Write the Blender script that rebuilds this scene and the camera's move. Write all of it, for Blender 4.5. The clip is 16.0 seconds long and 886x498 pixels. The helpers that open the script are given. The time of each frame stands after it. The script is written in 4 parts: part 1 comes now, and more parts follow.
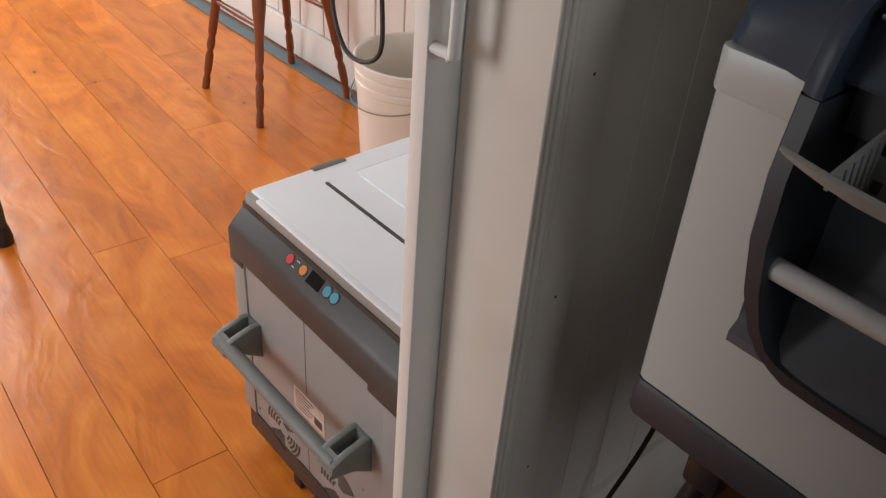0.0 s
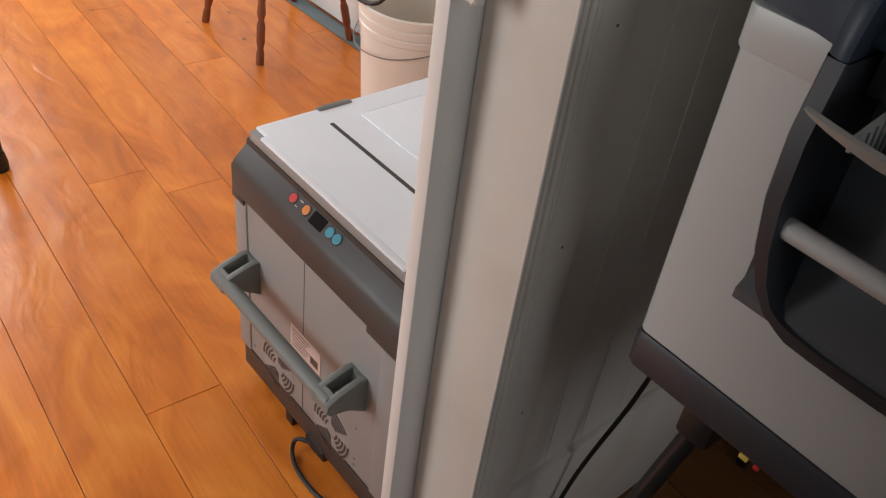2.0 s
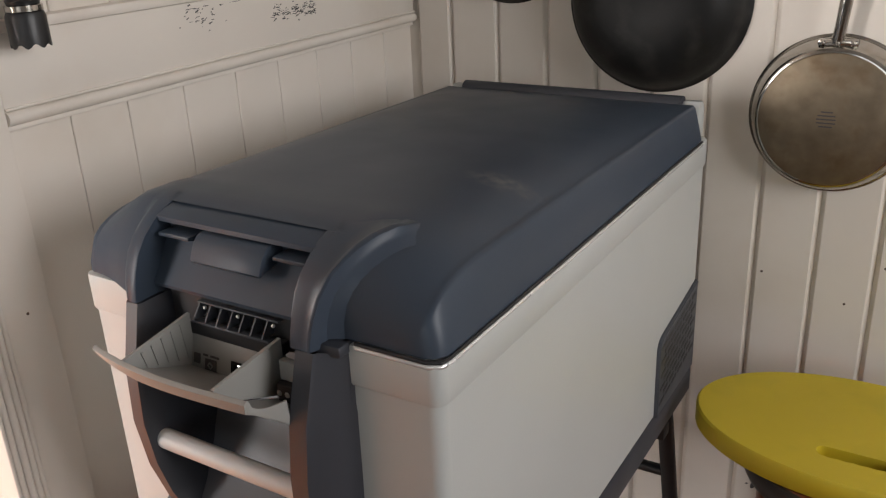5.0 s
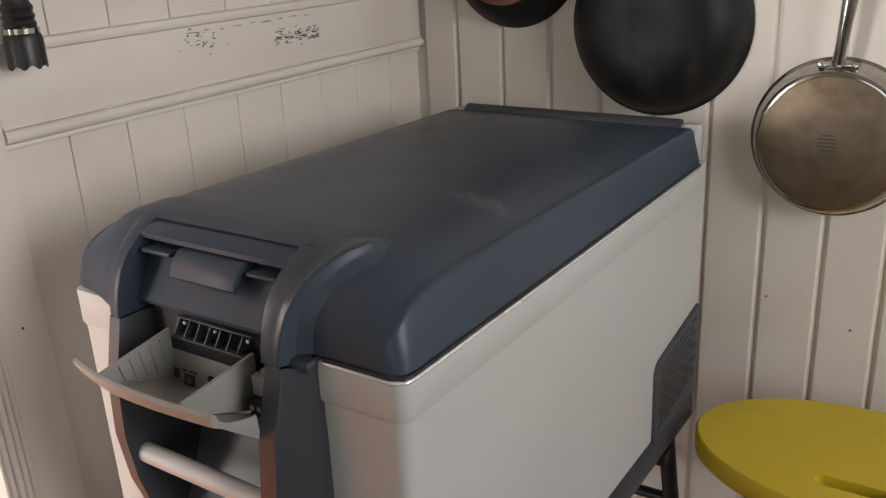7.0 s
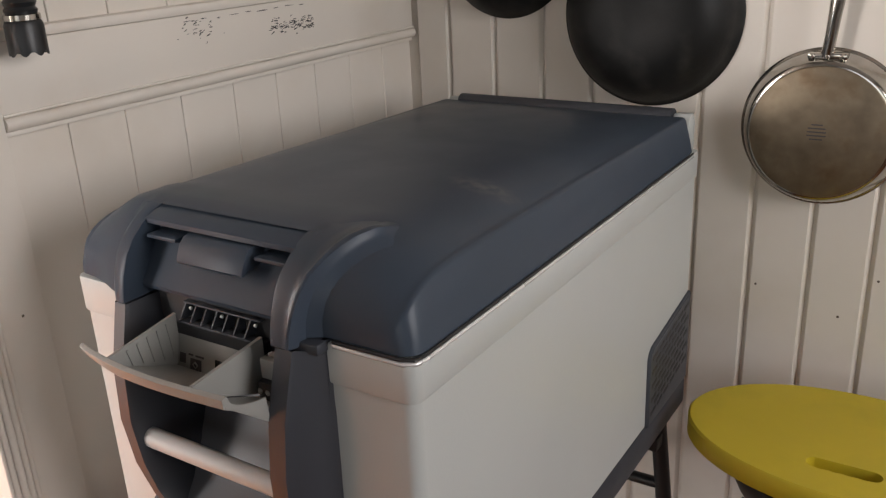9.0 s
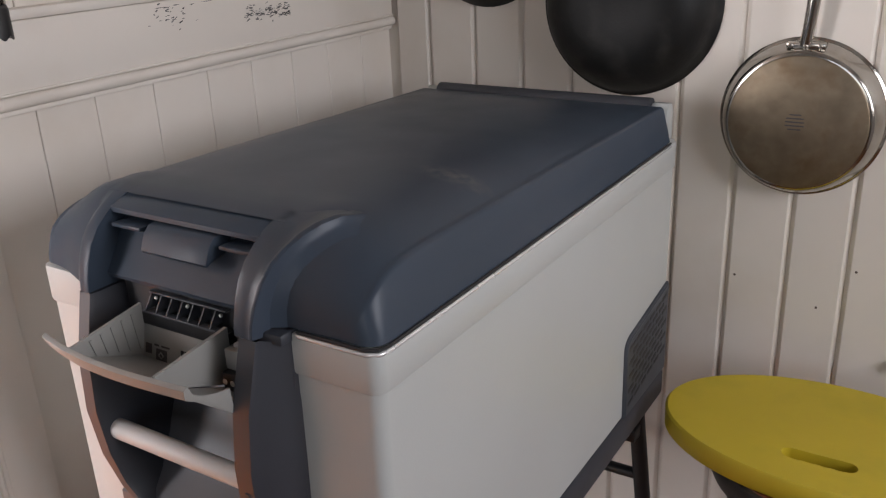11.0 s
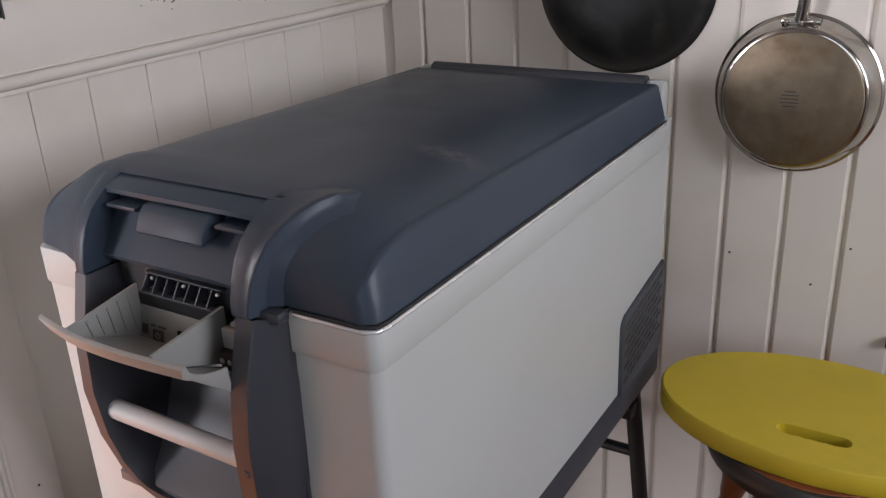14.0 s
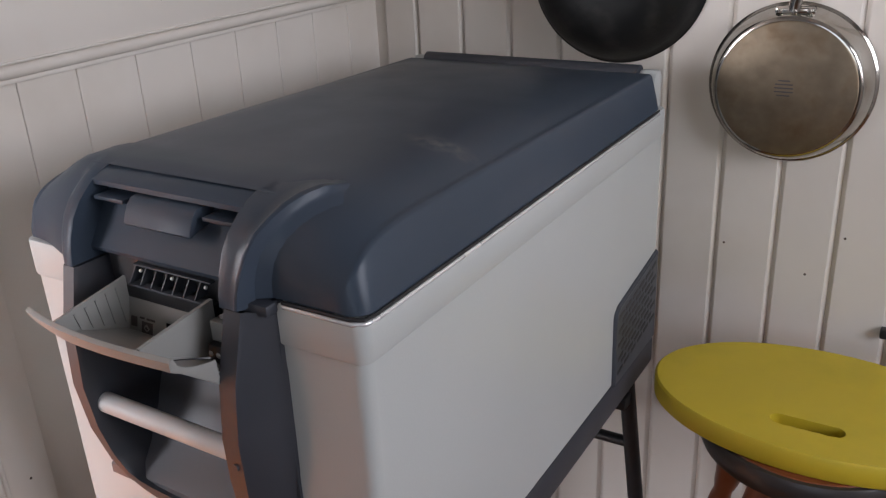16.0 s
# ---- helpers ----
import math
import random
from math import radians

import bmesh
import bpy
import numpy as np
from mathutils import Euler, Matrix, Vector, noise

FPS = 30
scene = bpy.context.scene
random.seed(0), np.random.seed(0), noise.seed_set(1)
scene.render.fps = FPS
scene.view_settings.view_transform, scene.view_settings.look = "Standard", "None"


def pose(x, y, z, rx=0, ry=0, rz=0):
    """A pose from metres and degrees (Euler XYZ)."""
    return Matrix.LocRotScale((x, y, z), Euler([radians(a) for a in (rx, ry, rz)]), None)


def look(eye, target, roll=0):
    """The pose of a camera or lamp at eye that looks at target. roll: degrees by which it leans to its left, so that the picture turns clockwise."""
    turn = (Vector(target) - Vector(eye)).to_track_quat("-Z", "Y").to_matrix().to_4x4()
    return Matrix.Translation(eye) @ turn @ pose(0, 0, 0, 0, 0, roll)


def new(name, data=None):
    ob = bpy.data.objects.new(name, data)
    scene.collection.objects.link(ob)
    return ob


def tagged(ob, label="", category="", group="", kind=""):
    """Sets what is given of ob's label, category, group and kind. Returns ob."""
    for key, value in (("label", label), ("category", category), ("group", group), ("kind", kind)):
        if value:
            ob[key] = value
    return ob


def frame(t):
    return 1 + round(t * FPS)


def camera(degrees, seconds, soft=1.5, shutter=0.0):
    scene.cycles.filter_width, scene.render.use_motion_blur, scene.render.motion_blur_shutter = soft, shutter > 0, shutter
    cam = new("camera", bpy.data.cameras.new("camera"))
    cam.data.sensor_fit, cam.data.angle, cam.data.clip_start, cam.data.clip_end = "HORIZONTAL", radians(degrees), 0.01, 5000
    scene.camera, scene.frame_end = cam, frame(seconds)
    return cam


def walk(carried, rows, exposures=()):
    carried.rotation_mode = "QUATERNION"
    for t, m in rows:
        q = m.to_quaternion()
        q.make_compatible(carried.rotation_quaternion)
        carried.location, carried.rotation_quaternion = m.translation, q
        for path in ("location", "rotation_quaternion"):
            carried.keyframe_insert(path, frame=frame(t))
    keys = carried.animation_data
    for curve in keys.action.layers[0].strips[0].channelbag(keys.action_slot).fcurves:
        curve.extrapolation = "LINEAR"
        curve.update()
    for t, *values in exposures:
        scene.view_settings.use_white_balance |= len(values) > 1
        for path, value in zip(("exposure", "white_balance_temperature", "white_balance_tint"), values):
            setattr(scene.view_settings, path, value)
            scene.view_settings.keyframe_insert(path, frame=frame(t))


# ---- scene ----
cam = camera(53.85, 16.0, soft=1.25, shutter=0.2)
ROWS = [
    (0, 0.4254, -0.5700, 1.2883, 54.482, -3.644, 48.703),
    (0.5, 0.4119, -0.5831, 1.2823, 51.254, -5.503, 49.444),
    (1, 0.4113, -0.5900, 1.2848, 50.799, -6.342, 49.848),
    (1.5, 0.4119, -0.5906, 1.2871, 51.074, -6.040, 49.448),
    (2, 0.4165, -0.5919, 1.2864, 51.080, -6.353, 49.693),
    (2.5, 0.4259, -0.5792, 1.2887, 51.793, -5.082, 48.910),
    (2.7, 0.4424, -0.5615, 1.3034, 53.626, -4.300, 47.664),
    (2.9, 0.4696, -0.5394, 1.3152, 56.950, -3.746, 42.987),
    (3, 0.4868, -0.5360, 1.3153, 58.392, -3.557, 41.411),
    (3.1, 0.5136, -0.5360, 1.3420, 58.870, -2.468, 38.613),
    (3.2, 0.5181, -0.5417, 1.3273, 61.521, -2.876, 35.932),
    (3.3, 0.5359, -0.5294, 1.3465, 61.903, -2.310, 33.065),
    (3.4, 0.5629, -0.5107, 1.3499, 62.862, -0.949, 32.392),
    (3.5, 0.5935, -0.4879, 1.3531, 63.988, 0.615, 30.725),
    (3.7, 0.6347, -0.4854, 1.3583, 66.063, 1.273, 28.144),
    (4, 0.6736, -0.4766, 1.3553, 66.703, 1.600, 27.802),
    (4.5, 0.7357, -0.4704, 1.3608, 67.289, 2.074, 28.859),
    (6.8, 0.8277, -0.4433, 1.3542, 69.608, 3.091, 33.096),
    (7, 0.8276, -0.4449, 1.3536, 69.744, 2.838, 32.590),
    (7.5, 0.8240, -0.4515, 1.3530, 69.923, 2.522, 31.912),
    (8, 0.8201, -0.4582, 1.3536, 70.029, 2.466, 31.542),
    (8.5, 0.8143, -0.4644, 1.3494, 70.129, 2.550, 31.429),
    (9, 0.8152, -0.4661, 1.3494, 69.358, 2.515, 31.278),
    (11.5, 0.8293, -0.4445, 1.3434, 68.628, 2.330, 30.685),
    (12, 0.8294, -0.4406, 1.3429, 68.412, 2.451, 30.626),
    (12.5, 0.8274, -0.4429, 1.3424, 68.219, 2.281, 30.685),
    (13, 0.8283, -0.4472, 1.3416, 68.046, 2.435, 30.564),
    (13.5, 0.8280, -0.4522, 1.3409, 67.853, 2.591, 30.400),
    (14, 0.8272, -0.4522, 1.3408, 67.590, 2.509, 30.280),
    (14.5, 0.8286, -0.4516, 1.3409, 67.458, 2.391, 30.350),
    (15, 0.8321, -0.4511, 1.3414, 67.242, 2.598, 30.294),
    (15.5, 0.8310, -0.4486, 1.3419, 67.063, 2.496, 30.282),
    (16, 0.8312, -0.4454, 1.3390, 66.996, 2.654, 30.101),
]
# white balance and exposure follow the clip: dim while the bright room fills the view
EXPOSURES = [(0, -1.62, 6500, 10), (2.5, -1.55, 6500, 10), (3.0, -1.3, 6550, 10), (3.5, -0.8, 6700, 10), (4.0, -0.25, 6850, 11), (4.6, -0.02, 7050, 15), (9.2, -0.06, 7050, 16), (11.3, -0.06, 6600, 18), (16, -0.06, 6350, 18)]
walk(cam, [(t, pose(x, y, z, rx, ry, rz)) for t, x, y, z, rx, ry, rz in ROWS], EXPOSURES)

# ---- world and lights ----
world = bpy.data.worlds.new("sky")
scene.world = world
world.use_nodes = True
wn = world.node_tree
sky = wn.nodes.new("ShaderNodeTexSky")
sky.sky_type = "NISHITA"
sky.sun_disc = False
sky.sun_elevation, sky.sun_rotation = radians(35), radians(200)
wn.links.new(sky.outputs[0], wn.nodes["Background"].inputs[0])
wn.nodes["Background"].inputs[1].default_value = 0.1


def area_lamp(name, m, sx, sy, watts, colour):
    data = bpy.data.lights.new(name, "AREA")
    data.shape, data.size, data.size_y, data.energy, data.color = "RECTANGLE", sx, sy, watts, colour
    ob = new(name, data)
    ob.matrix_world = m
    return ob


area_lamp("window_light_east", look((2.26, -0.10, 1.60), (0.0, 0.25, 1.1)), 0.85, 0.85, 23.0, (0.92, 0.965, 1.0))
# added fill from an unseen side, brightening the fridge front
area_lamp("added_light_south", look((1.5, -2.92, 1.55), (1.5, 0.0, 1.2)), 1.5, 1.1, 7.5, (0.84, 0.935, 1.0))
# two lamps added out of view to light the next room
area_lamp("added_light_den_south", look((-1.55, -2.92, 1.4), (-1.1, 0.0, 0.4)), 1.1, 1.6, 145, (0.95, 0.98, 1.0))
area_lamp("added_light_den_west", look((-3.92, -0.4, 1.55), (-1.0, -0.2, 0.3)), 1.6, 1.2, 155, (0.95, 0.98, 1.0))

# ---- materials ----


def mat(name, colour, rough=0.5, metal=0.0, vary=0.08, scale=8.0, bump=0.05, bscale=120.0, spec=0.5, second=None, amount=0.0, sscale=3.0, rand=0.0, stretch=(1, 1, 1), clear=0.0):
    """Base colour with two scales of variation, an optional second colour in blotches, fine bump."""
    m = bpy.data.materials.new(name)
    m.use_nodes = True
    nt = m.node_tree
    N, Lk = nt.nodes, nt.links
    b = N["Principled BSDF"]
    b.inputs["Metallic"].default_value = metal
    b.inputs["Specular IOR Level"].default_value = spec
    b.inputs["Coat Weight"].default_value = clear
    b.inputs["Coat Roughness"].default_value = 0.12
    tc = N.new("ShaderNodeTexCoord")
    mp = N.new("ShaderNodeMapping")
    mp.inputs["Scale"].default_value = stretch
    Lk.new(tc.outputs["Object"], mp.inputs[0])

    def noise_node(s, detail=4.0):
        n = N.new("ShaderNodeTexNoise")
        n.inputs["Scale"].default_value = s
        n.inputs["Detail"].default_value = detail
        Lk.new(mp.outputs[0], n.inputs["Vector"])
        return n

    n1 = noise_node(scale)
    hsv = N.new("ShaderNodeHueSaturation")
    hsv.inputs["Color"].default_value = (*colour, 1)
    mr = N.new("ShaderNodeMapRange")
    mr.inputs[1].default_value, mr.inputs[2].default_value = 0.3, 0.7
    mr.inputs[3].default_value, mr.inputs[4].default_value = 1 - vary, 1 + vary
    Lk.new(n1.outputs["Fac"], mr.inputs[0])
    last = mr.outputs[0]
    if rand:
        oi = N.new("ShaderNodeObjectInfo")
        r2 = N.new("ShaderNodeMapRange")
        r2.inputs[3].default_value, r2.inputs[4].default_value = 1 - rand, 1 + rand
        Lk.new(oi.outputs["Random"], r2.inputs[0])
        mul = N.new("ShaderNodeMath")
        mul.operation = "MULTIPLY"
        Lk.new(last, mul.inputs[0])
        Lk.new(r2.outputs[0], mul.inputs[1])
        last = mul.outputs[0]
    Lk.new(last, hsv.inputs["Value"])
    col = hsv.outputs[0]
    if second:
        n2 = noise_node(sscale, 6.0)
        rp = N.new("ShaderNodeMapRange")
        rp.inputs[1].default_value, rp.inputs[2].default_value = 0.52, 0.72
        rp.inputs[3].default_value, rp.inputs[4].default_value = 0, amount
        Lk.new(n2.outputs["Fac"], rp.inputs[0])
        mx = N.new("ShaderNodeMix")
        mx.data_type = "RGBA"
        mx.inputs["B"].default_value = (*second, 1)
        Lk.new(rp.outputs[0], mx.inputs["Factor"])
        Lk.new(col, mx.inputs["A"])
        col = mx.outputs["Result"]
    Lk.new(col, b.inputs["Base Color"])
    n3 = noise_node(bscale, 3.0)
    rr = N.new("ShaderNodeMapRange")
    rr.inputs[3].default_value, rr.inputs[4].default_value = max(0.02, rough - 0.08), min(1, rough + 0.08)
    n4 = noise_node(scale * 2.7)
    Lk.new(n4.outputs["Fac"], rr.inputs[0])
    Lk.new(rr.outputs[0], b.inputs["Roughness"])
    if bump:
        bp = N.new("ShaderNodeBump")
        bp.inputs["Strength"].default_value = bump
        bp.inputs["Distance"].default_value = 0.002
        Lk.new(n3.outputs["Fac"], bp.inputs["Height"])
        Lk.new(bp.outputs[0], b.inputs["Normal"])
    return m


M_WALL = mat("cream_painted_boards", (0.69, 0.638, 0.578), 0.45, vary=0.05, scale=3, bump=0.10, bscale=60, second=(0.56, 0.485, 0.40), amount=0.40, sscale=5, rand=0.02)
M_WHITE = mat("white_paint", (0.78, 0.76, 0.73), 0.4, vary=0.03, scale=4, bump=0.05, bscale=70)
M_LID = mat("slate_blue_plastic", (0.038, 0.052, 0.073), 0.36, vary=0.06, scale=5, bump=0.03, bscale=1600, spec=0.24, second=(0.050, 0.060, 0.080), amount=0.4, sscale=6)


def add_scuff(m, centre, size, tone):
    """A rubbed pale smear of its own shape on a plastic surface."""
    nt = m.node_tree
    N, Lk = nt.nodes, nt.links
    b = N["Principled BSDF"]
    src = b.inputs["Base Color"].links[0].from_socket
    tc = N.new("ShaderNodeTexCoord")
    mp = N.new("ShaderNodeMapping")
    mp.vector_type = "TEXTURE"
    mp.inputs["Location"].default_value, mp.inputs["Scale"].default_value = centre, size
    Lk.new(tc.outputs["Object"], mp.inputs[0])
    ln = N.new("ShaderNodeVectorMath")
    ln.operation = "LENGTH"
    Lk.new(mp.outputs[0], ln.inputs[0])
    fall = N.new("ShaderNodeMapRange")
    fall.inputs[1].default_value, fall.inputs[2].default_value, fall.inputs[3].default_value, fall.inputs[4].default_value = 0.2, 1.0, 1.0, 0.0
    Lk.new(ln.outputs["Value"], fall.inputs[0])
    n = N.new("ShaderNodeTexNoise")
    n.inputs["Scale"].default_value, n.inputs["Detail"].default_value = 90.0, 5.0
    Lk.new(tc.outputs["Object"], n.inputs["Vector"])
    rough = N.new("ShaderNodeMapRange")
    rough.inputs[1].default_value, rough.inputs[2].default_value = 0.36, 0.70
    Lk.new(n.outputs["Fac"], rough.inputs[0])
    mul = N.new("ShaderNodeMath")
    mul.operation = "MULTIPLY"
    Lk.new(fall.outputs[0], mul.inputs[0])
    Lk.new(rough.outputs[0], mul.inputs[1])
    mx = N.new("ShaderNodeMix")
    mx.data_type = "RGBA"
    mx.inputs["B"].default_value = (*tone, 1)
    Lk.new(mul.outputs[0], mx.inputs["Factor"])
    Lk.new(src, mx.inputs["A"])
    Lk.new(mx.outputs["Result"], b.inputs["Base Color"])


add_scuff(M_LID, (0.325, 0.205, 0.072), (0.044, 0.020, 0.05), (0.15, 0.145, 0.14))
M_DARK = mat("charcoal_plastic", (0.034, 0.037, 0.046), 0.45, vary=0.05, scale=6, bump=0.025, bscale=1600)
M_BLACKIN = mat("black_moulding", (0.012, 0.012, 0.014), 0.5, bump=0.05)
M_SILVER = mat("light_grey_steel_panel", (0.425, 0.44, 0.43), 0.36, metal=0.0, vary=0.03, scale=3, bump=0.06, bscale=500)
M_TRAY = mat("pale_grey_plastic", (0.27, 0.265, 0.25), 0.45, vary=0.04, bump=0.05)
M_BAR = mat("satin_grey_bar", (0.5, 0.5, 0.49), 0.4, vary=0.05, bump=0.04)
M_F1 = mat("grey_cooler_plastic", (0.275, 0.27, 0.265), 0.45, vary=0.03, bump=0.06, bscale=700)
M_F1LID = mat("pale_cooler_lid", (0.80, 0.835, 0.89), 0.4, vary=0.02, bump=0.06, bscale=700)
M_F1DARK = mat("dark_grey_band", (0.043, 0.040, 0.039), 0.45, vary=0.04, bump=0.05, bscale=700)
M_F1HAND = mat("grey_handle", (0.17, 0.18, 0.17), 0.45, vary=0.04, bump=0.05)
M_STEEL = mat("stainless_steel", (0.44, 0.42, 0.39), 0.14, metal=1.0, vary=0.12, scale=14, bump=0.03, second=(0.24, 0.20, 0.16), amount=0.6, sscale=22)
M_PANBASE = mat("scorched_steel_base", (0.20, 0.158, 0.112), 0.50, metal=0.85, vary=0.22, scale=26, bump=0.05, second=(0.15, 0.105, 0.065), amount=0.85, sscale=24)
M_IRON = mat("black_seasoned_iron", (0.008, 0.008, 0.008), 0.5, vary=0.3, scale=14, bump=0.12, bscale=260, spec=0.2, second=(0.026, 0.025, 0.023), amount=0.7, sscale=26)
M_YELLOW = mat("mustard_yellow_paint", (0.54, 0.405, 0.022), 0.5, vary=0.05, scale=7, bump=0.05, bscale=90, second=(0.36, 0.30, 0.02), amount=0.4, sscale=11)
M_STOOL = mat("red_brown_varnished_wood", (0.20, 0.055, 0.02), 0.3, vary=0.2, scale=9, bump=0.06, second=(0.09, 0.022, 0.01), amount=0.6, sscale=20, stretch=(1, 1, 0.25))
M_BLACKMETAL = mat("black_powder_coat", (0.012, 0.013, 0.015), 0.4, bump=0.05)
M_RUBBER = mat("black_cable_rubber", (0.012, 0.012, 0.014), 0.5, bump=0.02)
M_BUCKET = mat("milky_white_plastic", (0.80, 0.74, 0.66), 0.35, vary=0.04, scale=4, bump=0.03)
M_BLUE = mat("grey_blue_floor_strip", (0.13, 0.17, 0.19), 0.5, vary=0.1, bump=0.05)
M_RED = mat("red_button", (0.60, 0.03, 0.03), 0.4, bump=0)
M_ORANGE = mat("orange_button", (0.68, 0.22, 0.04), 0.4, bump=0)
M_TEAL = mat("teal_button", (0.05, 0.27, 0.36), 0.4, bump=0)
M_LABEL = mat("printed_label", (0.6, 0.5, 0.45), 0.5, bump=0.02)
M_INK = mat("dark_print", (0.06, 0.05, 0.05), 0.5, bump=0)
# unseen walls and ceiling, toned for the light they bounce back
M_ROOM = mat("pale_grey_unseen_walls", (0.48, 0.475, 0.47), 0.6, vary=0.15, scale=3, bump=0.05)
M_CEIL = mat("dull_white_ceiling", (0.36, 0.35, 0.33), 0.7, vary=0.04, bump=0.03)
M_VENT = mat("slate_vent_plastic", (0.045, 0.05, 0.06), 0.45, bump=0.05)
M_DARKWOOD = mat("dark_worn_seat_edge", (0.03, 0.025, 0.024), 0.35, vary=0.2, bump=0.08)
# bright metal for the highlight line drawn along the fridge rim
M_RIM = mat("rim_highlight_metal", (0.72, 0.72, 0.72), 0.25, metal=0.5, vary=0.03, bump=0)
M_TAG = mat("yellow_tag", (0.7, 0.5, 0.1), 0.4, bump=0)
M_GREEN = mat("dark_green_paint", (0.02, 0.035, 0.03), 0.4, bump=0.03)
M_BARE = mat("bare_dark_wood", (0.075, 0.072, 0.072), 0.7, vary=0.3, scale=60, bump=0.1)
M_RUSTY = mat("rusty_nail", (0.10, 0.072, 0.055), 0.7, bump=0.1)
M_BAY = mat("slate_bay_plastic", (0.085, 0.088, 0.098), 0.42, vary=0.05, scale=6, bump=0.03, bscale=1600)
M_DIGIT = mat("lit_white_digit", (0.8, 0.8, 0.8), 0.4, bump=0)
M_DIGIT.node_tree.nodes["Principled BSDF"].inputs["Emission Color"].default_value = (0.95, 1.0, 1.0, 1)
M_DIGIT.node_tree.nodes["Principled BSDF"].inputs["Emission Strength"].default_value = 2.5
M_SCREEN = mat("dark_screen", (0.01, 0.01, 0.012), 0.15, bump=0)

def floor_material(name, shade):
    """Varnished pine: board tone, long grain, amber swirls, dark knots, and a dented glossy skin."""
    m = bpy.data.materials.new(name)
    m.use_nodes = True
    nt = m.node_tree
    N, Lk = nt.nodes, nt.links
    b = N["Principled BSDF"]
    tc, oi = N.new("ShaderNodeTexCoord"), N.new("ShaderNodeObjectInfo")
    add = N.new("ShaderNodeVectorMath")
    sc = N.new("ShaderNodeVectorMath")
    sc.operation = "SCALE"
    sc.inputs[0].default_value = (7.0, 3.0, 0.0)
    Lk.new(oi.outputs["Random"], sc.inputs["Scale"])
    Lk.new(tc.outputs["Object"], add.inputs[0])
    Lk.new(sc.outputs[0], add.inputs[1])

    def tex(scale, stretch, detail=5.0, dist=0.0):
        mp = N.new("ShaderNodeMapping")
        mp.inputs["Scale"].default_value = stretch
        Lk.new(add.outputs[0], mp.inputs[0])
        n = N.new("ShaderNodeTexNoise")
        n.inputs["Scale"].default_value, n.inputs["Detail"].default_value, n.inputs["Distortion"].default_value = scale, detail, dist
        Lk.new(mp.outputs[0], n.inputs["Vector"])
        return n.outputs["Fac"]

    def ramp(src, stops):
        r = N.new("ShaderNodeValToRGB")
        e = r.color_ramp.elements
        for k, (p, c) in enumerate(stops):
            el = e[k] if k < 2 else e.new(p)
            el.position, el.color = p, (*c, 1)
        Lk.new(src, r.inputs[0])
        return r.outputs[0]

    def mix(kind, a, c, fac):
        x = N.new("ShaderNodeMix")
        x.data_type, x.blend_type = "RGBA", kind
        if isinstance(fac, float):
            x.inputs["Factor"].default_value = fac
        else:
            Lk.new(fac, x.inputs["Factor"])
        Lk.new(a, x.inputs["A"])
        Lk.new(c, x.inputs["B"])
        return x.outputs["Result"]

    swirl = tex(3.2, (1.0, 2.2, 1.0), 6.0, 1.6)
    base = ramp(swirl, ((0.28, (0.56, 0.150, 0.013)), (0.48, (0.74, 0.215, 0.021)), (0.72, (0.86, 0.300, 0.040))))
    grain = ramp(tex(16.0, (0.35, 9.0, 1.0), 4.0, 0.3), ((0.35, (0.86, 0.82, 0.78)), (0.65, (1.0, 1.0, 1.0))))
    col = mix("MULTIPLY", base, grain, 0.6)
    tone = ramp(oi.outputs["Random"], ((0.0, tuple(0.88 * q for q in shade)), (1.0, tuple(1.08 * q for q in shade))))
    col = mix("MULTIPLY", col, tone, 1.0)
    vor = N.new("ShaderNodeTexVoronoi")
    vor.inputs["Scale"].default_value = 5.6
    mp = N.new("ShaderNodeMapping")
    mp.inputs["Scale"].default_value = (0.8, 1.25, 1.0)
    Lk.new(add.outputs[0], mp.inputs[0])
    Lk.new(mp.outputs[0], vor.inputs["Vector"])
    knot = ramp(vor.outputs["Distance"], ((0.015, (1.0, 1.0, 1.0)), (0.055, (0.12, 0.12, 0.12)), (0.16, (0.0, 0.0, 0.0))))
    dark = N.new("ShaderNodeRGB")
    dark.outputs[0].default_value = (0.10, 0.025, 0.006, 1)
    col = mix("MIX", col, dark.outputs[0], knot)
    Lk.new(col, b.inputs["Base Color"])
    b.inputs["Roughness"].default_value = 0.24
    b.inputs["Specular IOR Level"].default_value = 0.45
    rr = N.new("ShaderNodeMapRange")
    rr.inputs[3].default_value, rr.inputs[4].default_value = 0.25, 0.40
    Lk.new(tex(5.0, (1, 1, 1)), rr.inputs[0])
    Lk.new(rr.outputs[0], b.inputs["Roughness"])
    # dents round the knots and a gentle cupping
    hgt = N.new("ShaderNodeMath")
    hgt.operation = "ADD"
    dent = ramp(vor.outputs["Distance"], ((0.0, (0.30, 0.30, 0.30)), (0.14, (0.52, 0.52, 0.52)), (0.5, (0.36, 0.36, 0.36))))
    Lk.new(dent, hgt.inputs[0])
    Lk.new(tex(5.0, (1.0, 1.9, 1.0), 2.5, 1.4), hgt.inputs[1])
    bp = N.new("ShaderNodeBump")
    bp.inputs["Strength"].default_value, bp.inputs["Distance"].default_value = 0.5, 0.006
    Lk.new(hgt.outputs[0], bp.inputs["Height"])
    Lk.new(bp.outputs[0], b.inputs["Normal"])
    return m


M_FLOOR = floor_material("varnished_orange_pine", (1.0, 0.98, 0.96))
# same pine multiplied down to a dark brown for the pantry side
M_FLOOR_DARK = floor_material("dark_brown_boards", (0.22, 0.27, 0.50))

# ---- mesh helpers ----


